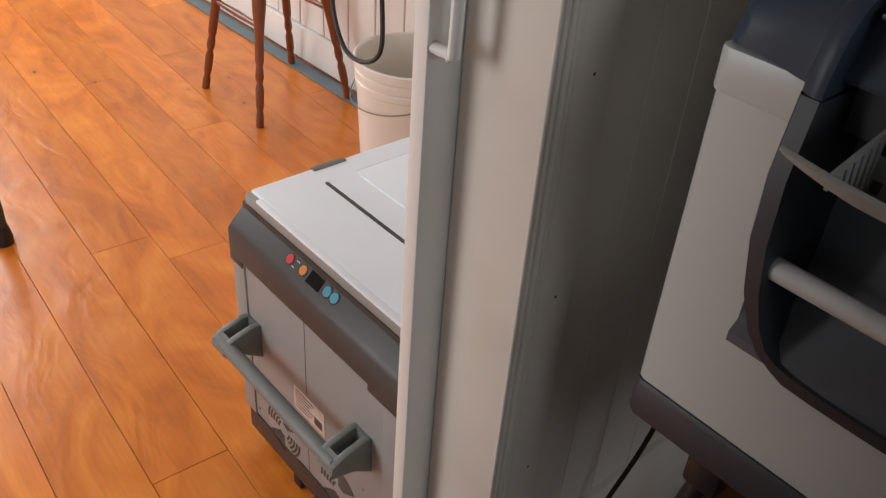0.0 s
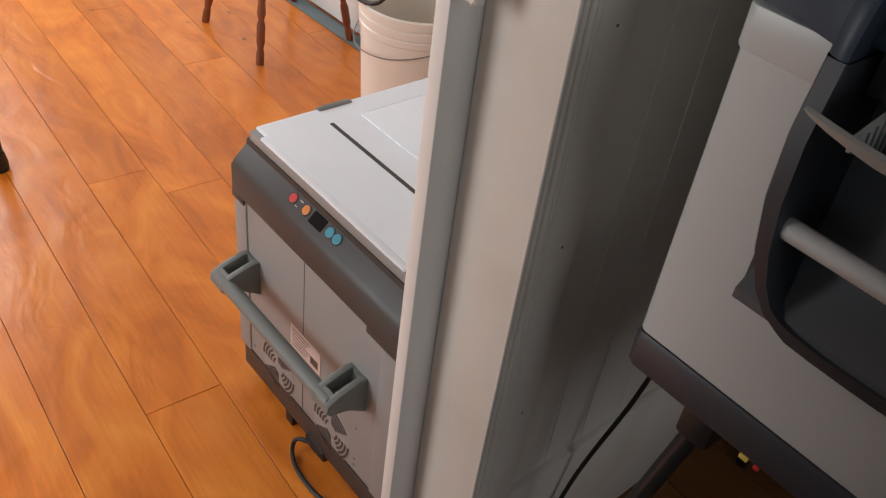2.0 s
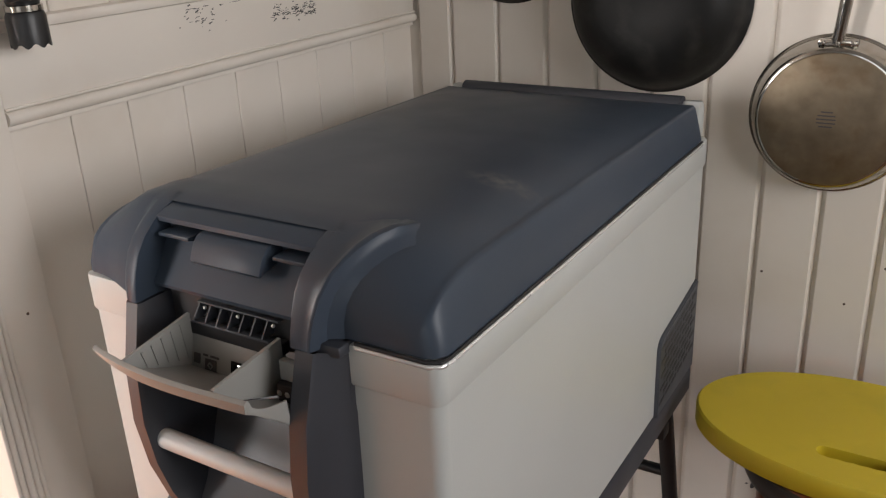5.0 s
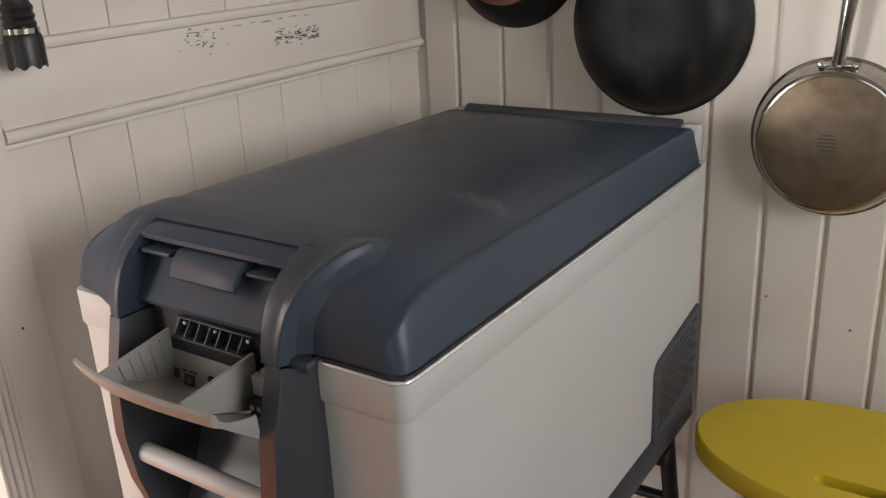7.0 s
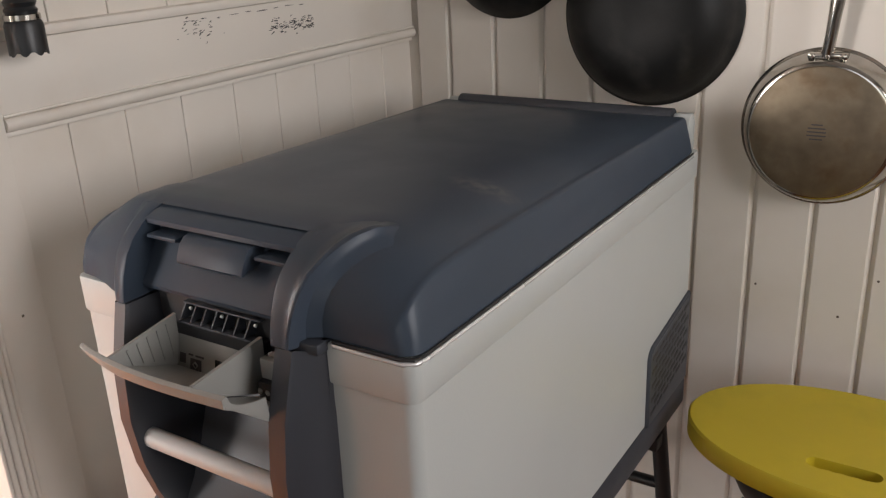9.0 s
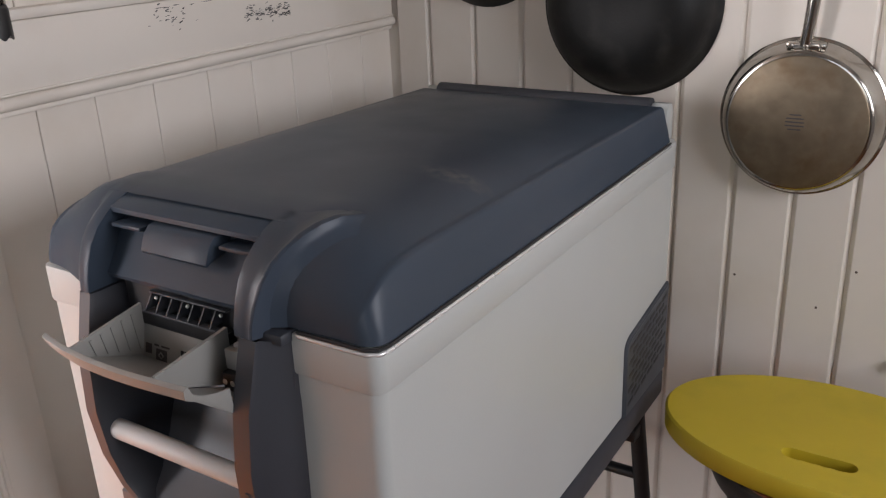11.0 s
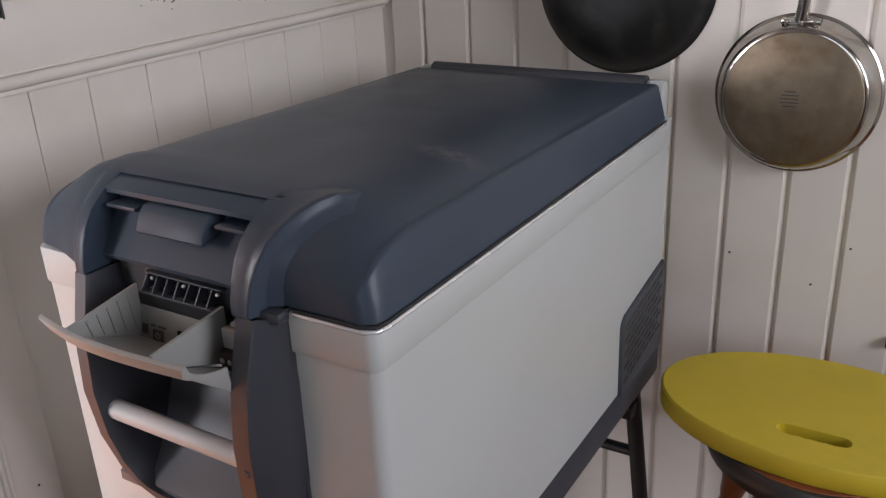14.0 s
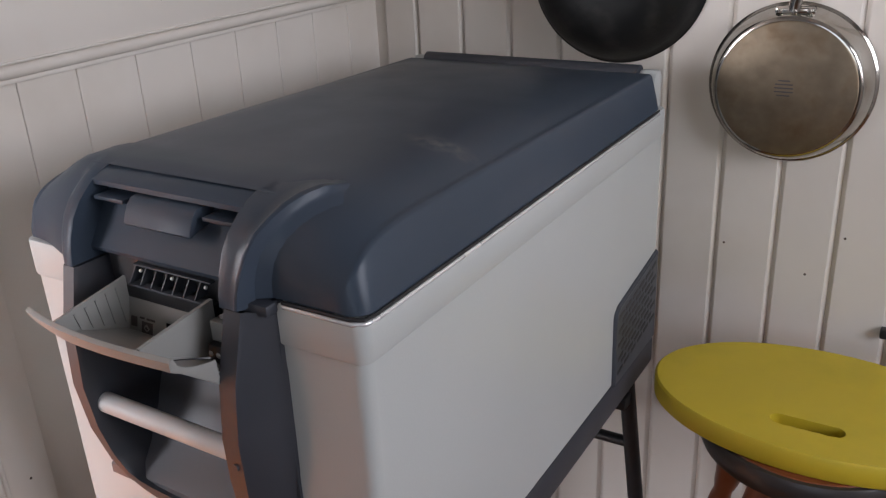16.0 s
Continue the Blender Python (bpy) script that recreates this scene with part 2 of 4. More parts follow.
def mesh_object(name, bm, material, smooth=True):
    bmesh.ops.recalc_face_normals(bm, faces=bm.faces)
    me = bpy.data.meshes.new(name)
    bm.to_mesh(me)
    bm.free()
    me.materials.append(material)
    if smooth:
        me.polygons.foreach_set("use_smooth", [True] * len(me.polygons))
        me.set_sharp_from_angle(angle=radians(38))
    return new(name, me)


def part(name, bm, material, parent, label="", smooth=True):
    ob = mesh_object(name, bm, material, smooth)
    ob.parent = parent
    if label:
        tagged(ob, label)
    return ob


def thing(name, label, category, m=None, group="", kind=""):
    ob = new(name)
    ob.empty_display_size = 0.05
    ob.matrix_world = m or Matrix()
    return tagged(ob, label, category, group, kind)


def box(x0, x1, y0, y1, z0, z1, bevel=0.0, seg=2, bm=None):
    bm = bm or bmesh.new()
    r = bmesh.ops.create_cube(bm, size=1)
    vs = r["verts"]
    for v in vs:
        v.co = Vector(((x0 + x1) / 2 + v.co.x * (x1 - x0), (y0 + y1) / 2 + v.co.y * (y1 - y0), (z0 + z1) / 2 + v.co.z * (z1 - z0)))
    if bevel:
        es = list({e for v in vs for e in v.link_edges})
        bmesh.ops.bevel(bm, geom=es, offset=bevel, segments=seg, profile=0.5, affect="EDGES")
    return bm


def lathe(profile, n=40, bm=None, m=None):
    """Turn (radius, height) pairs round z."""
    bm = bm or bmesh.new()
    m = m or Matrix()
    rings = []
    for r, z in profile:
        if r < 1e-5:
            rings.append([bm.verts.new(m @ Vector((0, 0, z)))])
        else:
            rings.append([bm.verts.new(m @ Vector((r * math.cos(2 * math.pi * i / n), r * math.sin(2 * math.pi * i / n), z))) for i in range(n)])
    for a, b in zip(rings, rings[1:]):
        for i in range(n):
            j = (i + 1) % n
            if len(a) == 1 and len(b) == 1:
                continue
            if len(a) == 1:
                bm.faces.new((a[0], b[i], b[j]))
            elif len(b) == 1:
                bm.faces.new((a[i], a[j], b[0]))
            else:
                bm.faces.new((a[i], a[j], b[j], b[i]))
    for ring in (rings[0], rings[-1]):
        if len(ring) > 1:
            bm.faces.new(ring)
    return bm


def tube(points, r, n=12, bm=None, smooth_steps=0):
    """A round rod along points; smooth_steps makes a Catmull-Rom curve of them."""
    bm = bm or bmesh.new()
    P = [Vector(p) for p in points]
    if smooth_steps:
        Q = [P[0]] + P + [P[-1]]
        out = []
        for i in range(1, len(Q) - 2):
            p0, p1, p2, p3 = Q[i - 1:i + 3]
            for k in range(smooth_steps):
                t = k / smooth_steps
                out.append(0.5 * (2 * p1 + (p2 - p0) * t + (2 * p0 - 5 * p1 + 4 * p2 - p3) * t * t + (3 * p1 - p0 - 3 * p2 + p3) * t ** 3))
        P = out + [P[-1]]
    rings = []
    side = None
    for i, p in enumerate(P):
        d = (P[min(i + 1, len(P) - 1)] - P[max(i - 1, 0)]).normalized()
        if side is None:
            side = d.orthogonal().normalized()
        side = (side - d * side.dot(d)).normalized()
        up = d.cross(side)
        rad = r[i] if isinstance(r, (list, tuple)) else r
        rings.append([bm.verts.new(p + rad * (math.cos(2 * math.pi * k / n) * side + math.sin(2 * math.pi * k / n) * up)) for k in range(n)])
    for a, b in zip(rings, rings[1:]):
        for k in range(n):
            bm.faces.new((a[k], a[(k + 1) % n], b[(k + 1) % n], b[k]))
    bm.faces.new(rings[0])
    bm.faces.new(rings[-1])
    return bm


def prism(outline, axis, a, b, bevel=0.0, bm=None, seg=2):
    """Extrude a 2D outline (u, v) along axis from a to b: x -> (u=y, v=z), y -> (x, z), z -> (x, y)."""
    bm = bm or bmesh.new()

    def place(u, v, w):
        return {"x": (w, u, v), "y": (u, w, v), "z": (u, v, w)}[axis]

    lo = [bm.verts.new(place(u, v, a)) for u, v in outline]
    hi = [bm.verts.new(place(u, v, b)) for u, v in outline]
    n = len(outline)
    fs = [bm.faces.new(lo), bm.faces.new(hi)]
    for i in range(n):
        fs.append(bm.faces.new((lo[i], lo[(i + 1) % n], hi[(i + 1) % n], hi[i])))
    if bevel:
        bmesh.ops.recalc_face_normals(bm, faces=fs)
        es = [e for f in fs[:2] for e in f.edges]
        bmesh.ops.bevel(bm, geom=list(set(es)), offset=bevel, segments=seg, profile=0.5, affect="EDGES")
    return bm


def loft(sections, closed=True, bm=None, caps=True):
    """Skin a list of point loops of equal length."""
    bm = bm or bmesh.new()
    rows = [[bm.verts.new(p) for p in s] for s in sections]
    n = len(rows[0])
    for a, b in zip(rows, rows[1:]):
        for k in range(n if closed else n - 1):
            bm.faces.new((a[k], a[(k + 1) % n], b[(k + 1) % n], b[k]))
    if caps and closed:
        bm.faces.new(rows[0])
        bm.faces.new(rows[-1])
    return bm

# ---- structure ----
WALL_END = 0.771        # face of the board wall the pans hang on
FAR_WALL = 1.06         # far wall of the next room
OPEN_END = -0.055       # door opening's edge in the partition


def structure(name, label, category="wall"):
    return thing(name, label, category, kind="structure")


floor_ = structure("floor", "varnished orange pine floorboards, darker brown in the pantry", "floor")
part("subfloor", box(-4.2, 3.8, -3.2, 1.3, -0.06, -0.022), M_STOOL, floor_)

# board wall with the pans: backing, boards with rounded edges and a narrow gap
wall_n = structure("wall_north", "cream painted tongue and groove board wall", "wall")
part("backing", box(-0.05, 3.7, WALL_END + 0.006, WALL_END + 0.07, -0.02, 2.5), M_WALL, wall_n)
part("upper_wall", box(-4.1, -0.09, FAR_WALL, FAR_WALL + 0.1, -0.02, 2.5), M_WHITE, wall_n, "white wall of the next room")

# partition with the sliding door opening
wall_w = structure("wall_partition", "cream painted partition with frame boards and door opening", "wall")
part("slab", box(-0.100, -0.016, OPEN_END, WALL_END + 0.3, -0.02, 2.5), M_WALL, wall_w)
# unseen far side of the opening, set close to block spill from next door
part("slab", box(-0.100, -0.004, -3.0, -0.572, -0.02, 2.5), M_WALL, wall_w)
part("header", box(-0.100, -0.004, -0.572, OPEN_END, 2.05, 2.5), M_WALL, wall_w)
# upright frame board beside the opening, with its reeded cover moulding
part("stile", box(-0.016, 0.0, -0.022, 0.03, 0.0, 2.5, 0.002), M_WALL, wall_w)
part("jamb_edge", box(-0.103, -0.0005, OPEN_END - 0.001, -0.0445, 0.0, 2.05, 0.0015), M_WALL, wall_w)
for y0, rr, x0 in ((-0.0535, 0.0024, 0.0), (-0.0480, 0.0034, 0.001), (-0.0405, 0.0042, 0.002), (-0.0325, 0.0038, 0.001), (-0.0255, 0.0032, 0.0)):
    part("reed", tube([(x0, y0, 0.0), (x0, y0, 2.05)], rr, 10), M_WALL, wall_w)
part("moulding_back", box(-0.016, 0.001, -0.0445, -0.022, 0.0, 2.05), M_WALL, wall_w)
# skirting and rails
part("skirting", box(-0.016, -0.001, 0.0305, WALL_END - 0.004, 0.0, 0.285, 0.002), M_WALL, wall_w)
part("rail", box(-0.016, -0.002, 0.0305, WALL_END - 0.002, 1.186, 1.258, 0.0015), M_WALL, wall_w)
part("rail_bead", tube([(-0.004, 0.0305, 1.1785), (-0.004, WALL_END - 0.002, 1.1785)], 0.0075, 12), M_WALL, wall_w)
part("rail_fillet", box(-0.016, -0.0045, 0.0305, WALL_END - 0.002, 1.1655, 1.1712, 0.001), M_WALL, wall_w)
part("rail_fillet", box(-0.016, 0.0005, 0.0305, WALL_END - 0.002, 1.1862, 1.1890, 0.0008), M_WALL, wall_w)
part("rail_bead", box(-0.016, 0.003, 0.0305, WALL_END - 0.002, 1.258, 1.270, 0.004), M_WALL, wall_w)
EDGES_W = [0.0305, 0.107, 0.182, 0.266, 0.355, 0.437, 0.520, 0.603, 0.690, WALL_END - 0.002]
for a, b in zip(EDGES_W, EDGES_W[1:]):
    part("board", box(-0.030, -0.011, a + 0.0003, b - 0.0003, 0.285, 1.174, 0.0011, 1), M_WALL, wall_w)
    part("board", box(-0.030, -0.011, a + 0.0003, b - 0.0003, 1.268, 2.5, 0.0011, 1), M_WALL, wall_w)
EDGES_N = [0.002, 0.066, 0.149, 0.232, 0.314, 0.396, 0.4785, 0.5615, 0.6435, 0.722, 0.803, 0.885, 0.967, 1.05]
for a, b in zip(EDGES_N, EDGES_N[1:]):
    part("board", box(a + 0.0003, b - 0.0003, WALL_END, WALL_END + 0.014, 0.0, 2.5, 0.0058, 1), M_WALL, wall_n)
part("plain_boards", box(1.052, 3.7, WALL_END, WALL_END + 0.014, 0.0, 2.5), M_WALL, wall_n)

# nails in the frame board, flaked paint on the rail and a chip on the boards
for y, z in ((0.003, 0.984), (0.004, 0.738), (0.008, 0.475), (0.002, 1.30)):
    part("nail_head", lathe([(0, 0.0008), (0.0014, 0.0006), (0.0021, -0.001)], 10, m=Matrix.Translation((0.0, y, z)) @ pose(0, 0, 0, 0, 90, 0)), M_RUSTY, wall_w)
frng = random.Random(11)


def flake(cy, cz, w, h, lean=0.0):
    """A ragged bare patch where paint has come off, lying on the face x = -0.002."""
    pts = []
    for k in range(11):
        a = 2 * math.pi * k / 11
        q = frng.uniform(0.45, 1.0)
        pts.append((cy + w * q * math.cos(a), cz + h * q * math.sin(a) + lean * w * math.cos(a)))
    return prism(pts, "x", -0.0025, -0.0016)


for k in range(120):
    y = 0.425 + 0.092 * frng.random() ** (0.7 if k % 2 else 1.4)
    part("flaked_paint", flake(y, 1.226 - 0.045 * (y - 0.47) + frng.gauss(0, 0.0045), frng.uniform(0.0008, 0.0055), frng.uniform(0.0003, 0.0013), frng.uniform(-0.3, 0.4)), M_BARE, wall_w)
for k in range(36):
    part("flaked_paint", flake(0.30 + frng.gauss(0, 0.016), 1.243 + frng.gauss(0, 0.008), frng.uniform(0.0006, 0.004), frng.uniform(0.0003, 0.0012), frng.uniform(-0.3, 0.4)), M_BARE, wall_w)
for k in range(9):
    part("flaked_paint", flake(0.285 + 0.026 * k, 1.2505 + 0.0008 * math.sin(k * 2.1), frng.uniform(0.004, 0.013), frng.uniform(0.0004, 0.0009)), M_BARE, wall_w)
for dx, dz, w, h in ((0.0, 0.0, 0.0045, 0.007), (-0.009, 0.002, 0.003, 0.002), (0.007, -0.001, 0.003, 0.0025)):
    pts = [(0.594 + dx + w * frng.uniform(0.5, 1) * math.cos(k * 0.7), 0.455 + dz + h * frng.uniform(0.5, 1) * math.sin(k * 0.7)) for k in range(9)]
    part("paint_chip", prism(pts, "y", WALL_END - 0.0006, WALL_END + 0.001), M_BARE, wall_n)
hk = part("hook", box(0.796, 0.808, WALL_END - 0.014, WALL_END, 0.728, 0.742, 0.002), M_BLACKIN, wall_n, "small black plastic hook")
for x, z in ((0.735, 0.862), (0.575, 0.83), (0.69, 0.80), (0.842, 0.90)):
    part("nail_hole", lathe([(0, 0.0006), (0.0018, 0.0005), (0.002, -0.001)], 8, m=Matrix.Translation((x, WALL_END, z)) @ pose(0, 0, 0, 90, 0, 0)), M_RUSTY, wall_n)

# far wall of the next room: boards, skirting, floor strip
EDGES_F = [-3.6 + 0.14 * i for i in range(26)]
for a, b in zip(EDGES_F, EDGES_F[1:]):
    part("board", box(a + 0.002, b - 0.002, FAR_WALL - 0.012, FAR_WALL, 0.13, 2.5, 0.003, 1), M_WHITE, wall_n)
part("skirting", box(-4.1, -0.09, FAR_WALL - 0.026, FAR_WALL - 0.0005, 0.012, 0.128, 0.004), M_WHITE, wall_n)
part("floor_strip", box(-4.1, -0.09, FAR_WALL - 0.085, FAR_WALL - 0.027, 0.0005, 0.008, 0.003), M_BLUE, wall_n, "grey-blue strip along the floor edge")

# the rest of the rooms, unseen and assumed, closing them round; openings sit at the lamps
wall_e = structure("wall_east", "unseen plain grey wall with a window opening", "wall")
part("pier", box(2.3, 2.4, -3.1, -0.60, -0.02, 2.5), M_ROOM, wall_e)
part("pier", box(2.3, 2.4, 0.40, WALL_END, -0.02, 2.5), M_ROOM, wall_e)
part("sill_wall", box(2.3, 2.4, -0.60, 0.40, -0.02, 1.14), M_ROOM, wall_e)
part("lintel", box(2.3, 2.4, -0.60, 0.40, 2.10, 2.5), M_ROOM, wall_e)
wall_s = structure("wall_south", "unseen plain grey wall with wide openings for the added lights", "wall")
for x0, x1 in ((-4.1, -2.2), (-0.9, 0.65), (2.2, 3.6)):
    part("pier", box(x0, x1, -3.1, -3.0, -0.02, 2.5), M_ROOM, wall_s)
part("sill_wall", box(-2.2, -0.9, -3.1, -3.0, -0.02, 0.58), M_ROOM, wall_s)
part("sill_wall", box(0.65, 2.2, -3.1, -3.0, -0.02, 0.98), M_ROOM, wall_s)
part("lintel", box(-2.2, -0.9, -3.1, -3.0, 2.22, 2.5), M_ROOM, wall_s)
part("lintel", box(0.65, 2.2, -3.1, -3.0, 2.12, 2.5), M_ROOM, wall_s)
wall_dw = structure("wall_west", "unseen plain white wall with an opening for an added light", "wall")
part("pier", box(-4.1, -4.0, -3.0, -1.25, -0.02, 2.5), M_WHITE, wall_dw)
part("pier", box(-4.1, -4.0, 0.45, FAR_WALL, -0.02, 2.5), M_WHITE, wall_dw)
part("sill_wall", box(-4.1, -4.0, -1.25, 0.45, -0.02, 0.6), M_WHITE, wall_dw)
part("lintel", box(-4.1, -4.0, -1.25, 0.45, 2.2, 2.5), M_WHITE, wall_dw)
ceil = tagged(mesh_object("ceiling", box(-4.15, 3.75, -3.15, 1.2, 2.5, 2.56), M_CEIL), "unseen dull white ceiling closing the rooms", "ceiling", kind="structure")

# sliding door leaf behind the partition, with its pull handle
door = thing("door_1", "white painted sliding door pushed open, edge showing", "door", kind="structure")
part("stile", box(-0.1225, -0.1034, -0.0985, -0.040, 0.012, 2.03, 0.002), M_WHITE, door)
part("panel", box(-0.121, -0.108, -0.0405, 0.74, 0.012, 2.03), M_WHITE, door)
hb = tube([(-0.105, -0.090, 1.122), (-0.084, -0.090, 1.121), (-0.0785, -0.090, 1.114), (-0.0785, -0.090, 1.001), (-0.084, -0.090, 0.994), (-0.105, -0.090, 0.993)], 0.0055, 10, smooth_steps=4)
for v in hb.verts:
    v.co.y = -0.090 + (v.co.y + 0.090) * 1.2
part("door_handle", hb, M_WHITE, door, "white D-shaped pull handle")

# ---- the main fridge on its stand ----
FRIDGE = pose(0.1142, 0.0, 1.052, 0, 0, -1.12)


def lid_height(x, y):
    """Top of the lid over the rim: crowned, highest near the front, rolled down at the front edge."""
    k = y / 0.64
    edge = 0.0515 - 0.006 * k
    crown = 0.0735 - 0.020 * max(0.0, k) ** 2.0 - 0.009 * max(0.0, k) ** 9.0
    h = edge + (crown - edge) * (1 - min(1.0, abs(x - 0.19) / 0.178) ** 5.2)
    r = 0.095
    if y < r:
        h *= (1 - (1 - y / r) ** 2.75) ** (1 / 2.75)
    # fuller front between the two arms
    if 0.030 < y < 0.094:
        full = float(np.interp(y, (0.030, 0.036, 0.050, 0.066, 0.080, 0.094), (0.0690, 0.0705, 0.0728, 0.0735, 0.0736, h)))
        w = min(1.0, max(0.0, (x - 0.020) / 0.060)) * min(1.0, max(0.0, (0.310 - x) / 0.030))
        h += max(0.0, full - h) * w * w * (3 - 2 * w)
    return h


def portable_fridge():
    f = thing("portable_fridge", "pale grey portable fridge with slate blue lid on a stand", "fridge", FRIDGE)
    # body: rounded plan with a bay notched into the front
    def plan(notch):
        r, x1, y1 = 0.011, 0.381, 0.672
        pts = []
        for cx, cy, a0 in ((x1 - r, r, -90), (x1 - r, y1 - r, 0), (r - 0.002, y1 - r, 90), (r - 0.002, r, 180)):
            for k in range(7):
                a = radians(a0 + 15 * k)
                pts.append((cx + r * math.cos(a), cy + r * math.sin(a)))
        if notch:
            pts += [(0.0785, 0.0), (0.0785, 0.075), (0.3015, 0.075), (0.3015, 0.0)]
        return pts

    bm = prism(plan(True), "z", -0.222, -0.002)
    prism(plan(False), "z", -0.3335, -0.222, bm=bm)
    part("body", bm, M_SILVER, f, "pale grey steel clad body")

    def ring(z0, z1, out, mat_, name, bev):
        pts = [(0.19 + (x - 0.19) * (1 + out / 0.19), 0.336 + (y - 0.336) * (1 + out / 0.336)) for x, y in plan(False)]
        bm = prism(pts, "z", z0, z1, bev)
        return part(name, bm, mat_, f)

    # slightly proud band under the lid, left and right of the bay
    pts = [(0.19 + (x - 0.19) * 1.012, 0.336 + (y - 0.336) * 1.006) for x, y in plan(True)]
    part("top_band", prism(pts, "z", -0.036, 0.0, 0.0025), M_SILVER, f)
    # thin bright bead drawing the light that the rim's bevel catches
    part("rim_trim", tube([(0.309, -0.001, -0.0022), (0.374, -0.001, -0.0022), (0.3815, 0.004, -0.0022), (0.3835, 0.012, -0.0022), (0.3835, 0.640, -0.0022)], 0.0021, 10), M_RIM, f, "bright bead added as the highlight on the rim's bevel")
    # black tube drawing the shaded gap between lid and rim
    part("lid_gasket", tube([(0.309, -0.0016, 0.0016), (0.372, -0.0016, 0.0016), (0.3815, 0.003, 0.0016), (0.3838, 0.012, 0.0016), (0.3838, 0.640, 0.0016)], 0.0016, 8), M_BLACKIN, f, "black strip drawn as the shade in the gap under the lid")
    part("plug_tag", box(0.138, 0.148, -0.0015, 0.004, -0.3855, -0.379, 0.001), M_TAG, f, "tiny yellow tag")
    part("plug_light", box(0.154, 0.160, -0.0015, 0.004, -0.3855, -0.380, 0.001), M_RED, f, "tiny red light")
    ring(-0.383, -0.3340, 0.002, M_DARK, "base", 0.008)

    # lid: crowned shell with a gap in the front for the latch recess
    bm = bmesh.new()
    us = [0.0, 0.003, 0.006, 0.010, 0.015, 0.022, 0.03] + [0.03 + 0.94 * i / 40 for i in range(1, 40)] + [0.97, 0.978, 0.985, 0.990, 0.994, 0.997, 1.0]
    ys = [0.0004, 0.0025, 0.006, 0.011, 0.018, 0.026, 0.0335, 0.037, 0.043, 0.050, 0.058, 0.066, 0.075, 0.084, 0.095, 0.11, 0.13] + [0.13 + 0.508 * i / 22 for i in range(1, 23)]
    rows = []
    for y in ys:
        rc = 0.016
        inset = rc * (1 - math.sqrt(max(0.0, 1 - (1 - y / rc) ** 2))) if y < rc else 0.0
        row = [bm.verts.new((inset - 0.003, y, 0.003)), bm.verts.new((inset - 0.002, y, 0.003 + 0.35 * lid_height(0.012, y)))]
        for u in us:
            e = min(u, 1 - u)
            x = u * 0.368 + 0.005
            x = x + (0.19 - x) * inset / 0.19
            h = lid_height(min(max(x, 0.014), 0.366), y)
            drop = 0.0034 * max(0.0, 1 - e / 0.014) ** 2 * min(1.0, h / 0.03)
            row.append(bm.verts.new((x, y, 0.003 + h - drop)))
        row += [bm.verts.new((0.380 - inset, y, 0.003 + 0.35 * lid_height(0.368, y))), bm.verts.new((0.3825 - inset, y, 0.003))]
        rows.append(row)
    for a, b in zip(rows, rows[1:]):
        for k in range(len(a) - 1):
            c = (a[k].co + b[k + 1].co) / 2
            if 0.086 < c.x < 0.266 and c.y < 0.034:
                continue
            bm.faces.new((a[k], a[k + 1], b[k + 1], b[k]))
    foot = [bm.verts.new((v.co.x, 0.0, 0.003)) for v in rows[0]]
    for k in range(len(foot) - 1):
        c = (foot[k].co + foot[k + 1].co) / 2
        if not 0.086 < c.x < 0.266:
            bm.faces.new((foot[k], foot[k + 1], rows[0][k + 1], rows[0][k]))
    last = rows[-1]
    low = [bm.verts.new((v.co.x, v.co.y + 0.003, 0.003)) for v in last]
    for k in range(len(last) - 1):
        bm.faces.new((last[k], last[k + 1], low[k + 1], low[k]))
    lid = part("lid", bm, M_LID, f, "slate blue moulded plastic lid with faint scuffs")
    part("lid_seal", prism([(x * 0.985 + 0.003, y * 0.95 + 0.012) for x, y in plan(True)], "z", -0.001, 0.004), M_BLACKIN, lid)
    # arms either side of the latch recess
    arm = [(0.094, 0.0735), (0.086, 0.0758), (0.066, 0.0762), (0.050, 0.0758), (0.036, 0.0735), (0.022, 0.0685), (0.010, 0.0610), (-0.002, 0.0510), (-0.0115, 0.0380), (-0.0178, 0.0220), (-0.0212, 0.0080), (-0.0225, -0.0025)]
    roll = (0.094, 0.086, 0.066, 0.050, 0.036, 0.025, 0.016, 0.009, 0.0045, 0.0018, 0.0006, 0.0)

    def blend(x, k, f, out=0.0, foot=None):
        """A point of an arm's skin: f = 1 on the arm, 0 on the lid beneath."""
        ly = roll[k]
        lz = 0.0036 + lid_height(min(max(x, 0.014), 0.366), ly) - (0.002 if k < 3 else 0.0) if k < 11 else 0.003
        y, z = ly + (arm[k][0] - ly) * f, lz + (arm[k][1] - lz) * f
        if k == 11 and foot is not None:
            z = foot
        return x, y - out * (0.5 if k > 3 else 0.0), z + out * (1.0 if k < 8 else 0.3)

    secs = []
    for x, q, foot in ((0.014, 0.0, 0.003), (0.028, 0.07, 0.003), (0.042, 0.22, 0.003), (0.056, 0.44, 0.003), (0.068, 0.64, 0.003), (0.0750, 0.74, 0.003), (0.0754, 0.80, -0.0025), (0.080, 0.93, -0.0025), (0.085, 1.0, -0.0025), (0.0905, 1.0, -0.0025), (0.0920, 0.96, -0.0025)):
        secs.append([blend(x, k, q, foot=foot) for k in range(12)] + [(x, 0.030, foot), (x, 0.060, 0.050)])
    part("latch_arm", loft(secs), M_LID, lid)
